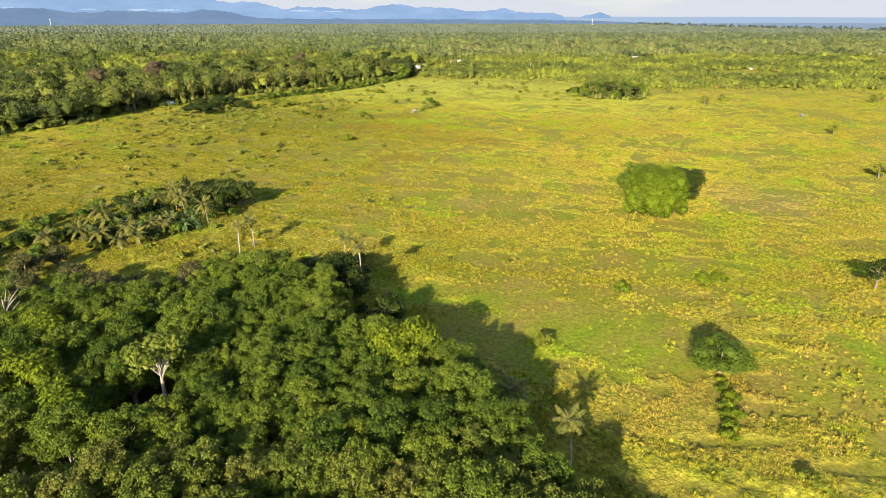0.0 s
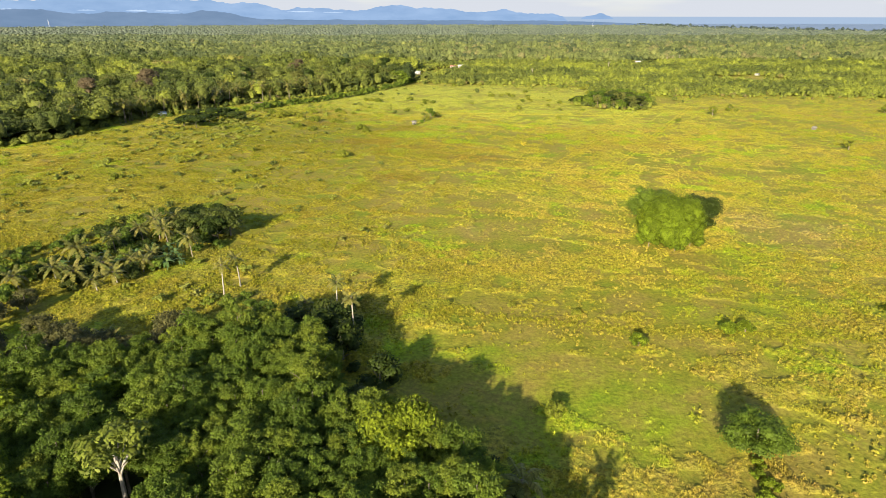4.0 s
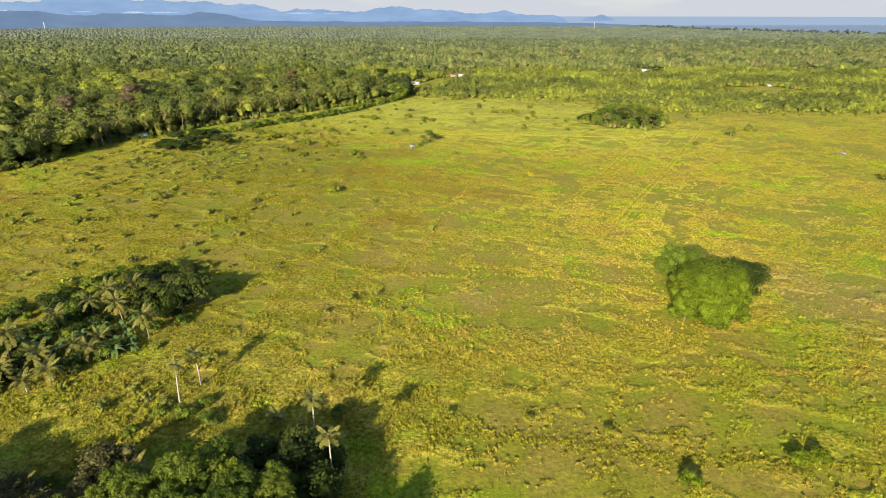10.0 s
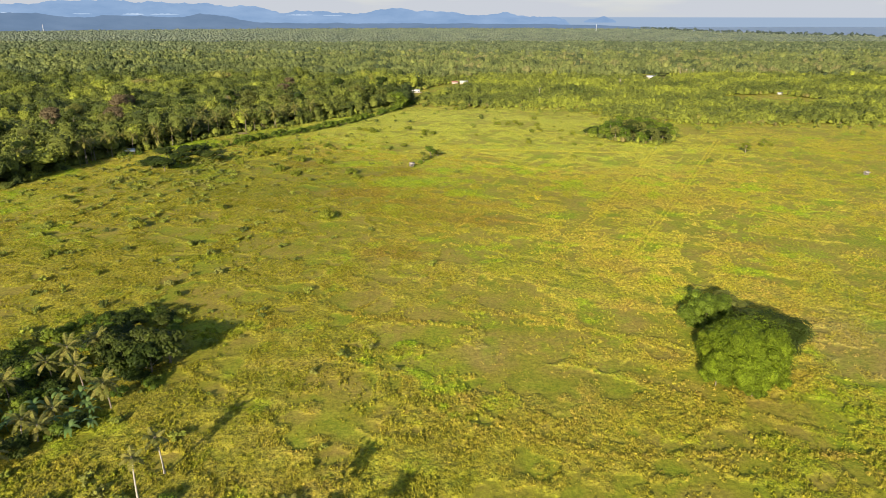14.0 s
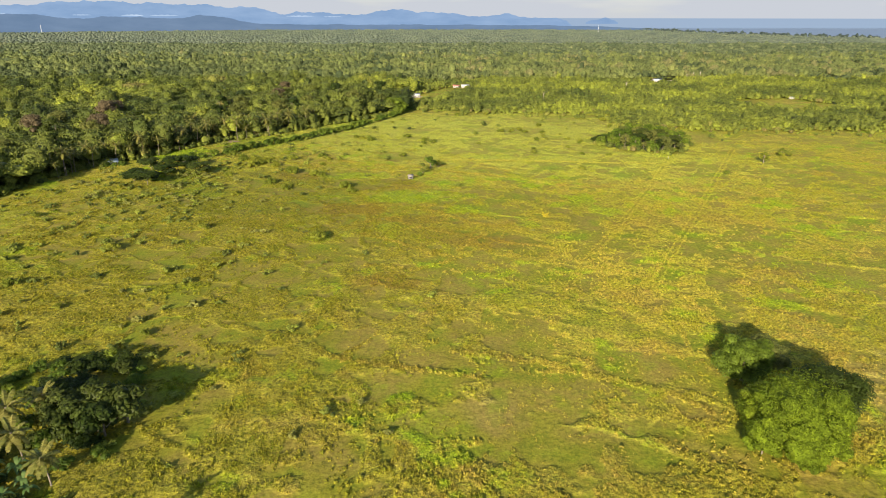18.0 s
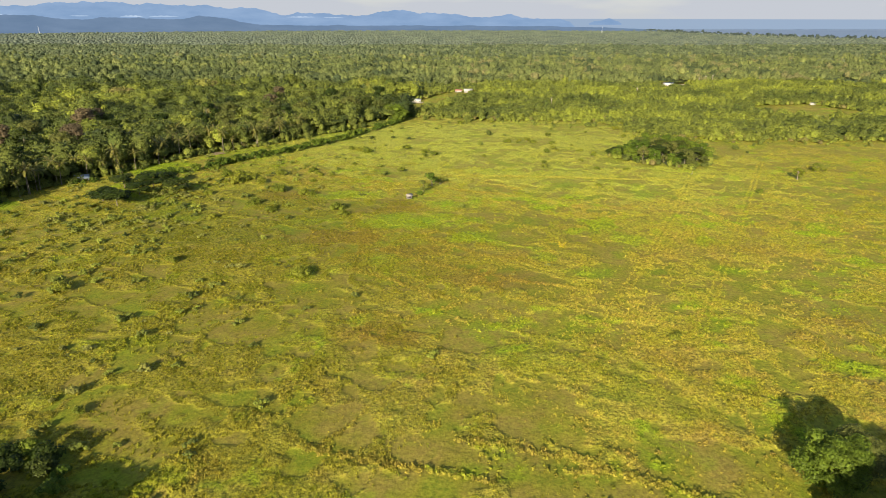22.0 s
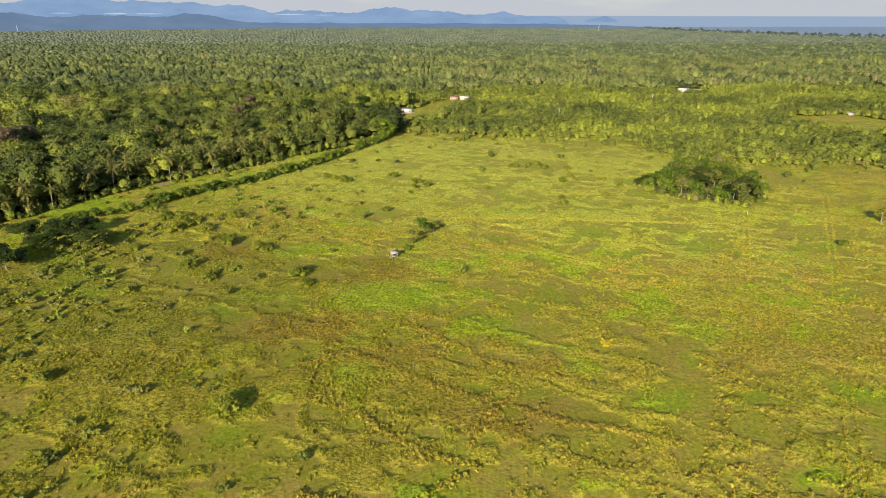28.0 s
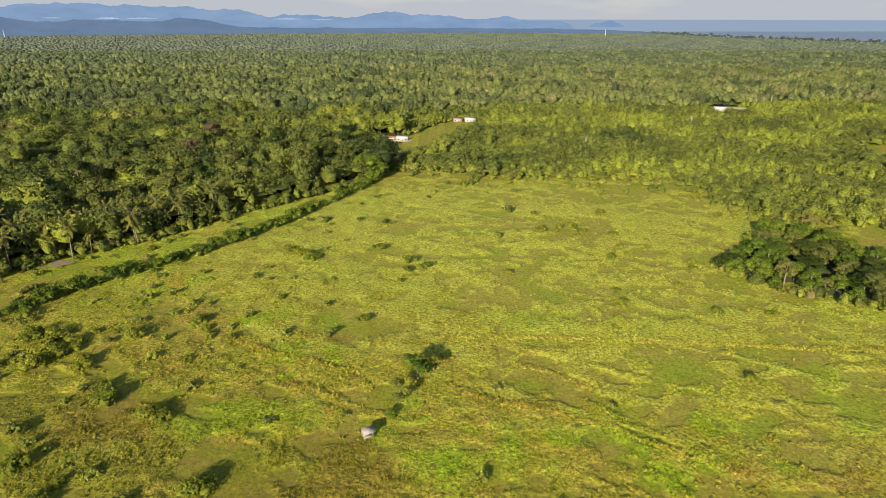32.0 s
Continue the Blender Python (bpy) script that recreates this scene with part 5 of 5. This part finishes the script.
spread(TREE_G, [(228, 560), (250, 579), (392, 578), (381, 571), (211, 299), (214, 301), (258, 418), (-5, 546)], "small trees of the far field", 15, (0.7, 1.3))

# the wooded clump east of the field
CL_A = make_tree("clump_tree", 62, 13.0, 7.5, M_LEAF_DARK, "dark flat-topped spreading tree in the clump", leaves=2600, size=0.42, base=0.25, lobes=22, flat=0.4, up=0.6, lobe=0.33)
spread(CL_A, [(157, 622), (152, 640), (178, 610), (170, 604), (186, 622), (178, 640), (164, 634)], "dark spreading trees of the clump", 16, (0.75, 1.15))
stand(make_tree("round_tree", 68, 7.5, 6.5, M_LEAF_DARK, "low dark round tree at the clump's corner", leaves=2000, size=0.40, base=0.05, lobes=14, flat=0.6, lobe=0.4, limbs=3), 126.5, 631, 0.4)
clump_fill = []
while len(clump_fill) < 74:
    gx_, gy_ = rb.uniform(118, 204), rb.uniform(586, 690)
    if inside(gx_, gy_, CLUMP) and all(math.hypot(gx_ - a, gy_ - b) > 5.0 for a, b in clump_fill):
        clump_fill.append((gx_, gy_))
CL_B = make_tree("clump_tree", 63, 11.0, 4.6, M_LEAF, "green tree in the clump", leaves=1500, size=0.40, base=0.04, lobes=14, lobe=0.36)
spread(CL_B, clump_fill[::3], "green trees of the clump", 17, (0.65, 1.2))
CL_C = make_tree("clump_tree", 69, 10.5, 4.4, M_OLIVE, "olive-green leafy tree in the clump", leaves=1500, size=0.38, base=0.04, lobes=14, lobe=0.36)
spread(CL_C, clump_fill[1::3], "olive trees of the clump", 40, (0.6, 1.2))
CL_D = make_tree("clump_tree", 70, 8.0, 4.2, M_LEAF, "low leafy green tree in the clump", leaves=1400, size=0.36, base=0.0, lobes=13, lobe=0.38)
spread(CL_D, clump_fill[2::3], "low trees of the clump", 41, (0.6, 1.15))

# reddish and tall trees in the western woods
RUST = make_tree("reddish_tree", 64, 31.0, 9.5, M_RUST, "tall tree in reddish brown leaf", leaves=1400, size=0.8, base=0.35, lobes=12, lobe=0.45)
spread(RUST, [(-317, 730), (-184, 824), (-277, 622), (-328, 618), (-196, 905), (-305, 690)], "reddish trees of the western woods", 18, (0.7, 1.05))
TALL = make_tree("tall_tree", 65, 29.0, 8.5, M_LEAF_DARK, "tall dark woodland tree", leaves=1300, size=0.8, base=0.3, lobes=11, lobe=0.45)
spread(TALL, [(-300, 600), (-260, 650), (-240, 690), (-210, 700), (-180, 740), (-150, 745), (-130, 770), (-100, 800), (-85, 830), (-280, 560), (-310, 520), (-290, 480), (-330, 450), (-340, 560), (-220, 740), (-120, 830), (-75, 865), (-60, 850)], "tall trees of the western woods", 19, (0.7, 1.1))
OLIVE = make_tree("olive_tree", 66, 26.0, 8.0, M_OLIVE, "tall olive-green woodland tree", leaves=1700, size=0.62, base=0.25, lobes=11, lobe=0.45)
spread(OLIVE, [(-320, 640), (-250, 620), (-225, 660), (-190, 700), (-160, 730), (-145, 790), (-110, 775), (-95, 790), (-70, 820), (-265, 590), (-300, 540), (-205, 760), (-170, 790), (-90, 870)], "olive trees of the western woods", 20, (0.7, 1.1))
WEST_PALM = make_palm(67, 12.5, fronds=16, length=5.0, bark=M_BARK, label="coconut palm at the edge of the western woods")
WEST_PALMS = [(-196, 729), (-173, 672), (-242, 668), (-217, 642), (-213, 668), (-191, 647), (-251, 654), (-231, 629), (-219, 618), (-217, 654), (-176, 804), (-189, 765), (-251, 538), (-226, 578), (-224, 590), (-267, 538), (-203, 636),
                   (-197, 645), (-208, 632), (-184, 660), (-165, 680), (-152, 690), (-145, 700), (-236, 600), (-246, 575), (-262, 510), (-270, 480), (-160, 705), (-180, 690), (-135, 715)]
WEST_PALMS += [(-258 + 4.6 * i + rb.uniform(-4, 5), float(np.interp(-258 + 4.6 * i, [-260, -222, -196, -154, -124], [505, 576, 628, 669, 712])) + rb.uniform(0, 16)) for i in range(30)]
WEST_PALMS += [(-262 + 5.6 * i + rb.uniform(-6, 6), float(np.interp(-262 + 5.6 * i, [-260, -222, -196, -154, -124], [505, 576, 628, 669, 712])) + rb.uniform(2, 30)) for i in range(22)]
spread(WEST_PALM, [(px_ + rb.uniform(-3, 4), py_ + rb.uniform(-2, 5)) for px_, py_ in WEST_PALMS], "palms of the western woods", 21, (0.75, 1.3))


# ---------------------------------------------------------------- scrub over the western field
def scrub():
    r = np.random.default_rng(77)
    shapes = [lobed_crown(r, 1.6, 0.1, 1.5, 3, 34, 0.42, core=0.7, lobe=0.55) for _ in range(5)]
    n = 26000
    x, y = r.uniform(-420, 60, n), r.uniform(190, 830, n)
    keep = field_zone(x, y) & in_view(x, y) & (r.uniform(0, 1, n) < np.clip((-x - 10) / 160, 0.03, 1) * np.clip(2.4 * lumps(x, y, 38, 61) - 0.75, 0, 1) * 0.16 + 0.75 * np.exp(-((x + 175) / 32) ** 2 - ((y - 500) / 55) ** 2) * (grain_noise(x, y, 12, 63) > 0.4))
    x, y = x[keep], y[keep]
    t = np.clip(0.72 + 0.4 * (lumps(x, y, 50, 62) - 0.5) + r.normal(0, 0.12, len(x)), 0, 0.88)
    v, f, t = plant_many(shapes, r.integers(0, 5, len(x)), x, y, r.uniform(0.5, 1.5, len(x)), r.uniform(0.7, 1.2, len(x)), r.uniform(0, 6.28, len(x)), t)
    tagged(new("scrub", tri_mesh("scrub", v, f, t, M_WOODS)), "low olive scrub spread over the western field", "scrub", kind="stuff")


scrub()


# ---------------------------------------------------------------- buildings
def box(name, x0, x1, y0, y1, z0, z1, mat, parent, label=""):
    v = [(x, y, z) for z in (z0, z1) for y in (y0, y1) for x in (x0, x1)]
    f = [(0, 2, 3), (0, 3, 1), (4, 5, 7), (4, 7, 6), (0, 1, 5), (0, 5, 4), (2, 6, 7), (2, 7, 3), (0, 4, 6), (0, 6, 2), (1, 3, 7), (1, 7, 5)]
    return part(name, tri_mesh(name, v, f, mat=mat), parent, label)


def roof_slab(name, L, W, eave, ridge, side, mat, parent, over=0.4, thick=0.12):
    """One slope of a gable roof along x."""
    x0, x1, y1 = -L / 2 - over, L / 2 + over, side * (W / 2 + over)
    drop = (ridge - eave) * over / (W / 2)
    v = []
    for dz in (0, thick):
        v += [(x0, 0, ridge + dz), (x1, 0, ridge + dz), (x1, y1, eave - drop + dz), (x0, y1, eave - drop + dz)]
    f = [(0, 1, 2), (0, 2, 3), (4, 6, 5), (4, 7, 6), (0, 5, 1), (0, 4, 5), (1, 6, 2), (1, 5, 6), (2, 7, 3), (2, 6, 7), (3, 4, 0), (3, 7, 4)]
    return part(name, tri_mesh(name, v, f, mat=mat), parent)


def make_house(label, L, W, H, roof, rise=1.6, windows=3):
    ob = tagged(new("house"), label, "house")
    t = 0.15
    box("wall", -L / 2, L / 2, -W / 2, -W / 2 + t, 0, H, M_WALL, ob)
    box("wall", -L / 2, L / 2, W / 2 - t, W / 2, 0, H, M_WALL, ob)
    for s in (-1, 1):
        x = s * (L / 2 - t / 2)
        v = [(x + a, b, c) for a in (-t / 2, t / 2) for b, c in ((-W / 2 + t, 0), (W / 2 - t, 0), (W / 2 - t, H), (0, H + rise * 0.96), (-W / 2 + t, H))]
        f = [(0, 1, 2), (0, 2, 4), (4, 2, 3), (5, 7, 6), (5, 9, 7), (9, 8, 7)]
        for i in range(5):
            j = (i + 1) % 5
            f += [(i, i + 5, j + 5), (i, j + 5, j)]
        part("gable_wall", tri_mesh("gable_wall", v, f, mat=M_WALL), ob)
        roof_slab("roof", L, W, H, H + rise, s, roof, ob)
    for i in range(windows):
        x = -L / 2 + L * (i + 0.5) / windows
        if i == windows // 2:
            box("door", x - 0.45, x + 0.45, -W / 2 - 0.03, -W / 2 - 0.003, 0, 2.05, M_WOOD, ob)
        else:
            wn_ = box("window", x - 0.65, x + 0.65, -W / 2 - 0.06, -W / 2 - 0.003, 0.95, 2.1, M_WALL, ob)
            box("pane", x - 0.55, x + 0.55, -W / 2 - 0.075, -W / 2 - 0.064, 1.05, 2.0, M_GLASS, wn_)
    return ob


stand(make_house("long low house with a faded red roof and pale walls", 11, 7, 3.0, M_ROOF_RED), -48.5, 948, 0.08)
stand(make_house("white-roofed house annex in the clearing", 10, 7, 3.0, M_ROOF_WHITE), -37.5, 947, -0.05)
stand(make_house("open shed with a grey roof beside the house", 10, 5, 2.6, M_ROOF_GREY, 1.0), -62, 950, 0.1)
stand(make_house("pale house at the end of the clearing", 11, 7, 3.2, M_ROOF_WHITE), 29, 1056, 0.15)
stand(make_house("low shed with a reddish roof", 9, 5, 2.6, M_ROOF_RED), 16, 1058, 0.1)
stand(make_house("house with a pale blue roof among palms", 8, 5, 2.6, M_ROOF_BLUE), -236, 553, 0.5)
stand(make_house("grey-roofed house under the western trees", 12, 7, 3.0, M_ROOF_GREY), -234, 600, 0.3)
stand(make_house("grey-roofed house by the western woods", 13, 7, 3.0, M_ROOF_GREY), -247, 618, 0.1)
stand(make_house("white-roofed house deep in the western woods", 13, 8, 3.4, M_ROOF_GREY), -252, 735, 0.2)
stand(make_house("white house in the eastern clearing", 10, 7, 3.4, M_ROOF_GREY), 436, 926, 0.2, 0.6)
stand(make_house("grey house on a bare plot in the eastern woods", 14, 8, 3.4, M_ROOF_WHITE), 335, 1141, 0.1)


def make_hut():
    ob = tagged(new("field_hut"), "small open hut on posts with a weathered grey-brown thatch roof", "hut")
    for x in (-1.2, 1.2):
        for y in (-1.0, 1.0):
            v, f = tube([(x, y, -0.2), (x, y, 2.6)], [0.08, 0.07], 6)
            part("post", tri_mesh("post", v, f, mat=M_WOOD), ob)
    box("platform", -1.35, 1.35, -1.15, 1.15, 0.7, 0.82, M_WOOD, ob)
    box("back_wall", -1.3, 1.3, 1.06, 1.12, 0.82, 2.4, M_WOOD, ob)
    box("side_wall", 1.26, 1.32, -1.0, 1.05, 0.82, 1.7, M_WOOD, ob)
    for s in (-1, 1):
        roof_slab("roof", 3.0, 2.6, 2.4, 3.4, s, M_THATCH, ob, 0.3, 0.1)
    return ob


HUT = stand(make_hut(), -22.6, 511.5, 0.5)
stand(copy_thing(HUT, Matrix()), 274, 487.5, 0.2, 0.9)
tank = tagged(new("water_tank"), "small white tank on a stand at the field's end", "tank")
box("stand", -0.7, 0.7, -0.7, 0.7, 0, 1.0, M_WOOD, tank)
v, f = tube([(0, 0, 1.0), (0, 0, 1.1), (0, 0, 2.4), (0, 0, 2.6), (0, 0, 2.62)], [0.8, 0.85, 0.85, 0.6, 0.01], 12)
part("tank_body", tri_mesh("tank_body", v, f, mat=M_WALL), tank)
stand(tank, 18.5, 811)
post = tagged(new("marker_post"), "white wooden post at the clump's corner", "post")
v, f = tube([(0, 0, -0.2), (0, 0, 2.2), (0, 0, 2.3)], [0.16, 0.14, 0.02], 8)
part("shaft", tri_mesh("shaft", v, f, mat=M_WALL), post)
stand(post, 164.5, 574)


def make_mast(height):
    ob = tagged(new("radio_mast"), "tall pale steel mast far over the woods", "mast")
    for k in range(3):
        a = k * 2.094
        v, f = tube([(2.2 * math.cos(a), 2.2 * math.sin(a), 0), (0.5 * math.cos(a), 0.5 * math.sin(a), height)], [0.35, 0.25], 5)
        part("leg", tri_mesh("leg", v, f, mat=M_STEEL), ob)
    for k in range(6):
        z, q = height * (k + 1) / 6.2, 2.2 - 1.7 * (k + 1) / 6.2
        ring = [(q * math.cos(a * 2.094), q * math.sin(a * 2.094), z) for a in range(4)]
        v, f = tube(ring, [0.15] * 4, 4)
        part("brace", tri_mesh("brace", v, f, mat=M_STEEL), ob)
    return ob


MAST = stand(make_mast(48), -2062, 3524)
stand(copy_thing(MAST, Matrix()), 830, 3733, 0.5, 0.9)
pond = []
for i in range(14):
    a = 2 * math.pi * i / 14
    pond.append((-180 + 7.5 * math.cos(a) + 2 * math.sin(3 * a), 639 + 5.0 * math.sin(a), 0.32))
v = pond + [(-180, 639, 0.33)]
tagged(new("mud_patch", tri_mesh("mud_patch", v, [(i, (i + 1) % 14, 14) for i in range(14)], mat=M_MUD)), "bare brown mud patch in the grass strip", "ground", kind="structure")
bare = [(314, 1150), (322, 1126), (344, 1120), (368, 1132), (376, 1162), (345, 1171)]
tagged(new("bare_plot", tri_mesh("bare_plot", [(x, y, 0.55) for x, y in bare], [(0, 1, 2), (0, 2, 3), (0, 3, 4), (0, 4, 5)], mat=M_SOIL)), "bare sandy plot round a house in the woods", "ground", kind="structure")
yard = [(-60, 938), (-32, 936), (-28, 950), (-58, 954)]
tagged(new("yard", tri_mesh("yard", [(x, y, 0.34) for x, y in yard], [(0, 1, 2), (0, 2, 3)], mat=M_SOIL)), "bare sandy yard before the house", "ground", kind="structure")


# ---------------------------------------------------------------- grass
def field_only(x, y):
    k = field_zone(x, y) & ~inside(x, y, CLUMP) & ~inside(x, y, NEAR_WOOD)
    return k & (y > 60) & in_view(x, y, 5)


def tuft(r, blades, high, wide):
    """A clump of arching grass blades, tallest in the middle."""
    v, f = [], []
    for i in range(blades):
        a = i * 2.4 + r.uniform(-0.4, 0.4)
        q = wide * math.sqrt((i + 0.5) / blades)
        h, b = high * (1.15 - 0.55 * q / wide) * r.uniform(0.8, 1.1), wide * 0.30
        bx, by = q * 0.55 * math.cos(a), q * 0.55 * math.sin(a)
        k = len(v)
        v += [(bx - b * math.sin(a), by + b * math.cos(a), -0.1), (bx + b * math.sin(a), by - b * math.cos(a), -0.1), (q * math.cos(a), q * math.sin(a), h)]
        f.append((k, k + 1, k + 2))
    return np.array(v), np.array(f)


def mound(r, cards, high, wide):
    """A soft rounded clump of grass."""
    d = unit(r.normal(size=(cards, 3)) + [0, 0, 0.35])
    d[:, 2] = np.abs(d[:, 2])
    return leaf_cards(d * [wide * 0.62, wide * 0.62, high * 0.7], unit(d + r.normal(size=d.shape) * 0.3 + [0, 0, 0.3]), 0.32 * wide, r, 0.7)


# banks between old plots, a grown-over ditch, and the two tracks
BANKS = [[(-31, 427), (-16, 416), (1, 404), (12, 400), (30, 390), (43, 387), (60, 380)], [(-18, 448), (-6, 440), (14, 421), (29, 414), (41, 408)], [(-42, 403), (-23, 392), (-8, 378), (8, 372)],
         [(-41, 421), (-29, 428), (-18, 446), (-6, 453)], [(5, 380), (14, 396), (18, 402)], [(-77, 568), (-56, 556), (-38, 548), (-28, 545)], [(-52, 538), (-41, 535), (-33, 529)],
         [(-2, 538), (11, 529), (30, 523), (46, 515), (59, 505), (74, 496)], [(20, 551), (30, 546), (46, 534)], [(-2, 569), (41, 567), (80, 564), (149, 558)],
         [(2, 290), (29, 282), (63, 266), (73, 256)], [(-36, 286), (-15, 280), (11, 274)], [(2, 237), (12, 224), (24, 215), (41, 209), (63, 210), (116, 209)], [(-35, 363), (-13, 357), (3, 369)]]
DITCH = [(-14, 187), (2, 184), (33, 178), (50, 174), (91, 171), (140, 166)]
TRACKS = [[(163, 571), (123, 485), (87, 416), (60, 366), (48, 340)], [(228, 611), (131, 431), (94, 365), (84, 345)]]


def along(line, gap, r, side=0.8):
    xs, ys = [], []
    for (x0, y0), (x1, y1) in zip(line, line[1:]):
        n = int(math.hypot(x1 - x0, y1 - y0) / gap)
        t = r.uniform(0, 1, n)
        xs.append(x0 + (x1 - x0) * t + r.normal(0, side, n))
        ys.append(y0 + (y1 - y0) * t + r.normal(0, side, n))
    return np.concatenate(xs), np.concatenate(ys)


def off_line(x, y, line):
    d = np.full(x.shape, 1e9)
    for (x0, y0), (x1, y1) in zip(line, line[1:]):
        t = np.clip(((x - x0) * (x1 - x0) + (y - y0) * (y1 - y0)) / ((x1 - x0) ** 2 + (y1 - y0) ** 2), 0, 1)
        d = np.minimum(d, np.hypot(x - x0 - t * (x1 - x0), y - y0 - t * (y1 - y0)))
    return d


def tussocks(r):
    """Rounded tussocks, paler than the grass about them, close together in the tall grass and in loose groups elsewhere."""
    shapes = [mound(r, 15, 1.15, 1.0) for _ in range(6)]
    n = 420000
    y = np.sqrt(r.uniform(82 ** 2, 660 ** 2, n)) - 20
    x = r.uniform(-1, 1, n) * (0.74 * (y + 20) + 5)
    near = grain_noise(x, y, 8, 81) * 0.5 + grain_noise(x, y, 22, 82) * 0.5
    dens = np.clip(6 * (near - 0.46), 0.03, 1) * (0.22 + 0.78 * tall_grass(x, y, 0.12)) * np.clip(1.5 - y / 440, 0.05, 1)
    k = field_only(x, y) & (r.uniform(0, 1, n) < 0.42 * dens)
    x, y = x[k], y[k]
    n = len(x)
    t = np.clip(0.62 + 0.7 * (grain_noise(x, y, 18, 83) - 0.5) + np.clip(x / 400, -0.15, 0.12) + r.normal(0, 0.10, n), 0, 1)
    low = 0.75 * relief(x, y) + (lumps(x, y, 60, 3) - 0.5) * 0.4 - 0.2
    v, f, t = plant_many(shapes, r.integers(0, 6, n), x, y, r.uniform(0.55, 1.15, n), r.uniform(0.7, 1.2, n), r.uniform(0, 6.28, n), t, low)
    tagged(new("grass_tussocks", tri_mesh("grass_tussocks", v, f, t, M_TUFT)), "pale rounded tussocks of dry grass in the field", "grass", kind="stuff")


def grass():
    r = np.random.default_rng(9)
    shapes = [mound(r, 9, 0.75, 0.85) for _ in range(4)] + [tuft(r, 6, 0.75, 0.8) for _ in range(6)]
    n = 1050000
    y = np.sqrt(r.uniform(82 ** 2, 830 ** 2, n)) - 20
    x = r.uniform(-1, 1, n) * (0.74 * (y + 20) + 5)
    tall = tall_grass(x, y)
    patchy = np.clip(2.4 * grain_noise(x, y, 3.4, 11) - 0.35, 0.15, 1)
    lone = 0.12 * (grain_noise(x, y, 7, 18) > 0.5)
    dens = 1.15 * np.maximum(tall * patchy, lone) * np.clip(1.6 - y / 480, 0.07, 1)
    k = field_only(x, y) & (r.uniform(0, 1, n) < dens)
    for line in TRACKS:
        k &= off_line(x, y, line) > 0.6
    x, y = x[k], y[k]
    t = np.clip(0.52 + 0.6 * (grain_noise(x, y, 30, 33) - 0.5) + 0.4 * (grain_noise(x, y, 6, 34) - 0.5) + r.normal(0, 0.10, len(x)) + np.clip(x / 260, -0.1, 0.1), 0, 1)
    t = np.where(y > 430, 0.12 + 0.45 * t, t)
    big = 0.64 * r.uniform(0.6, 1.25, len(x)) * (0.6 + 0.8 * grain_noise(x, y, 5, 35))
    kind = np.where(r.uniform(0, 1, len(x)) < 0.22, r.integers(0, 4, len(x)), r.integers(4, 10, len(x)))
    for line in BANKS:
        a, b = along(line, 0.25, r, 0.75)
        x, y, t, big = np.append(x, a), np.append(y, b), np.append(t, r.normal(0.84, 0.1, len(a))), np.append(big, r.uniform(0.9, 1.5, len(a)))
    for side, tone in ((2.6, 0.30), (0.9, 0.36)):
        a, b = along(DITCH, 0.3, r, side)
        x, y, t, big = np.append(x, a), np.append(y, b), np.append(t, r.normal(tone, 0.1, len(a))), np.append(big, r.uniform(0.6, 1.2, len(a)))
    for line in TRACKS:
        for off in (-1.4, 1.4):
            a, b = along([(p + off * 0.89, q - off * 0.45) for p, q in line], 0.45, r, 0.4)
            x, y, t, big = np.append(x, a), np.append(y, b), np.append(t, r.normal(0.74, 0.1, len(a))), np.append(big, r.uniform(0.5, 1.0, len(a)))
    n = len(x)
    tussocks(r)
    kind = np.append(kind, r.integers(0, 4, n - len(kind)))
    low = 0.75 * relief(x, y) + (lumps(x, y, 60, 3) - 0.5) * 0.4 - 0.12
    v, f, t = plant_many(shapes, kind, x, y, big, r.uniform(0.7, 1.25, n), r.uniform(0, 6.28, n), np.clip(t, 0, 1), low)
    tagged(new("grass_tufts", tri_mesh("grass_tufts", v, f, t, M_TUFT)), "clumps of tall yellow-green grass over the field", "grass", kind="stuff")


grass()
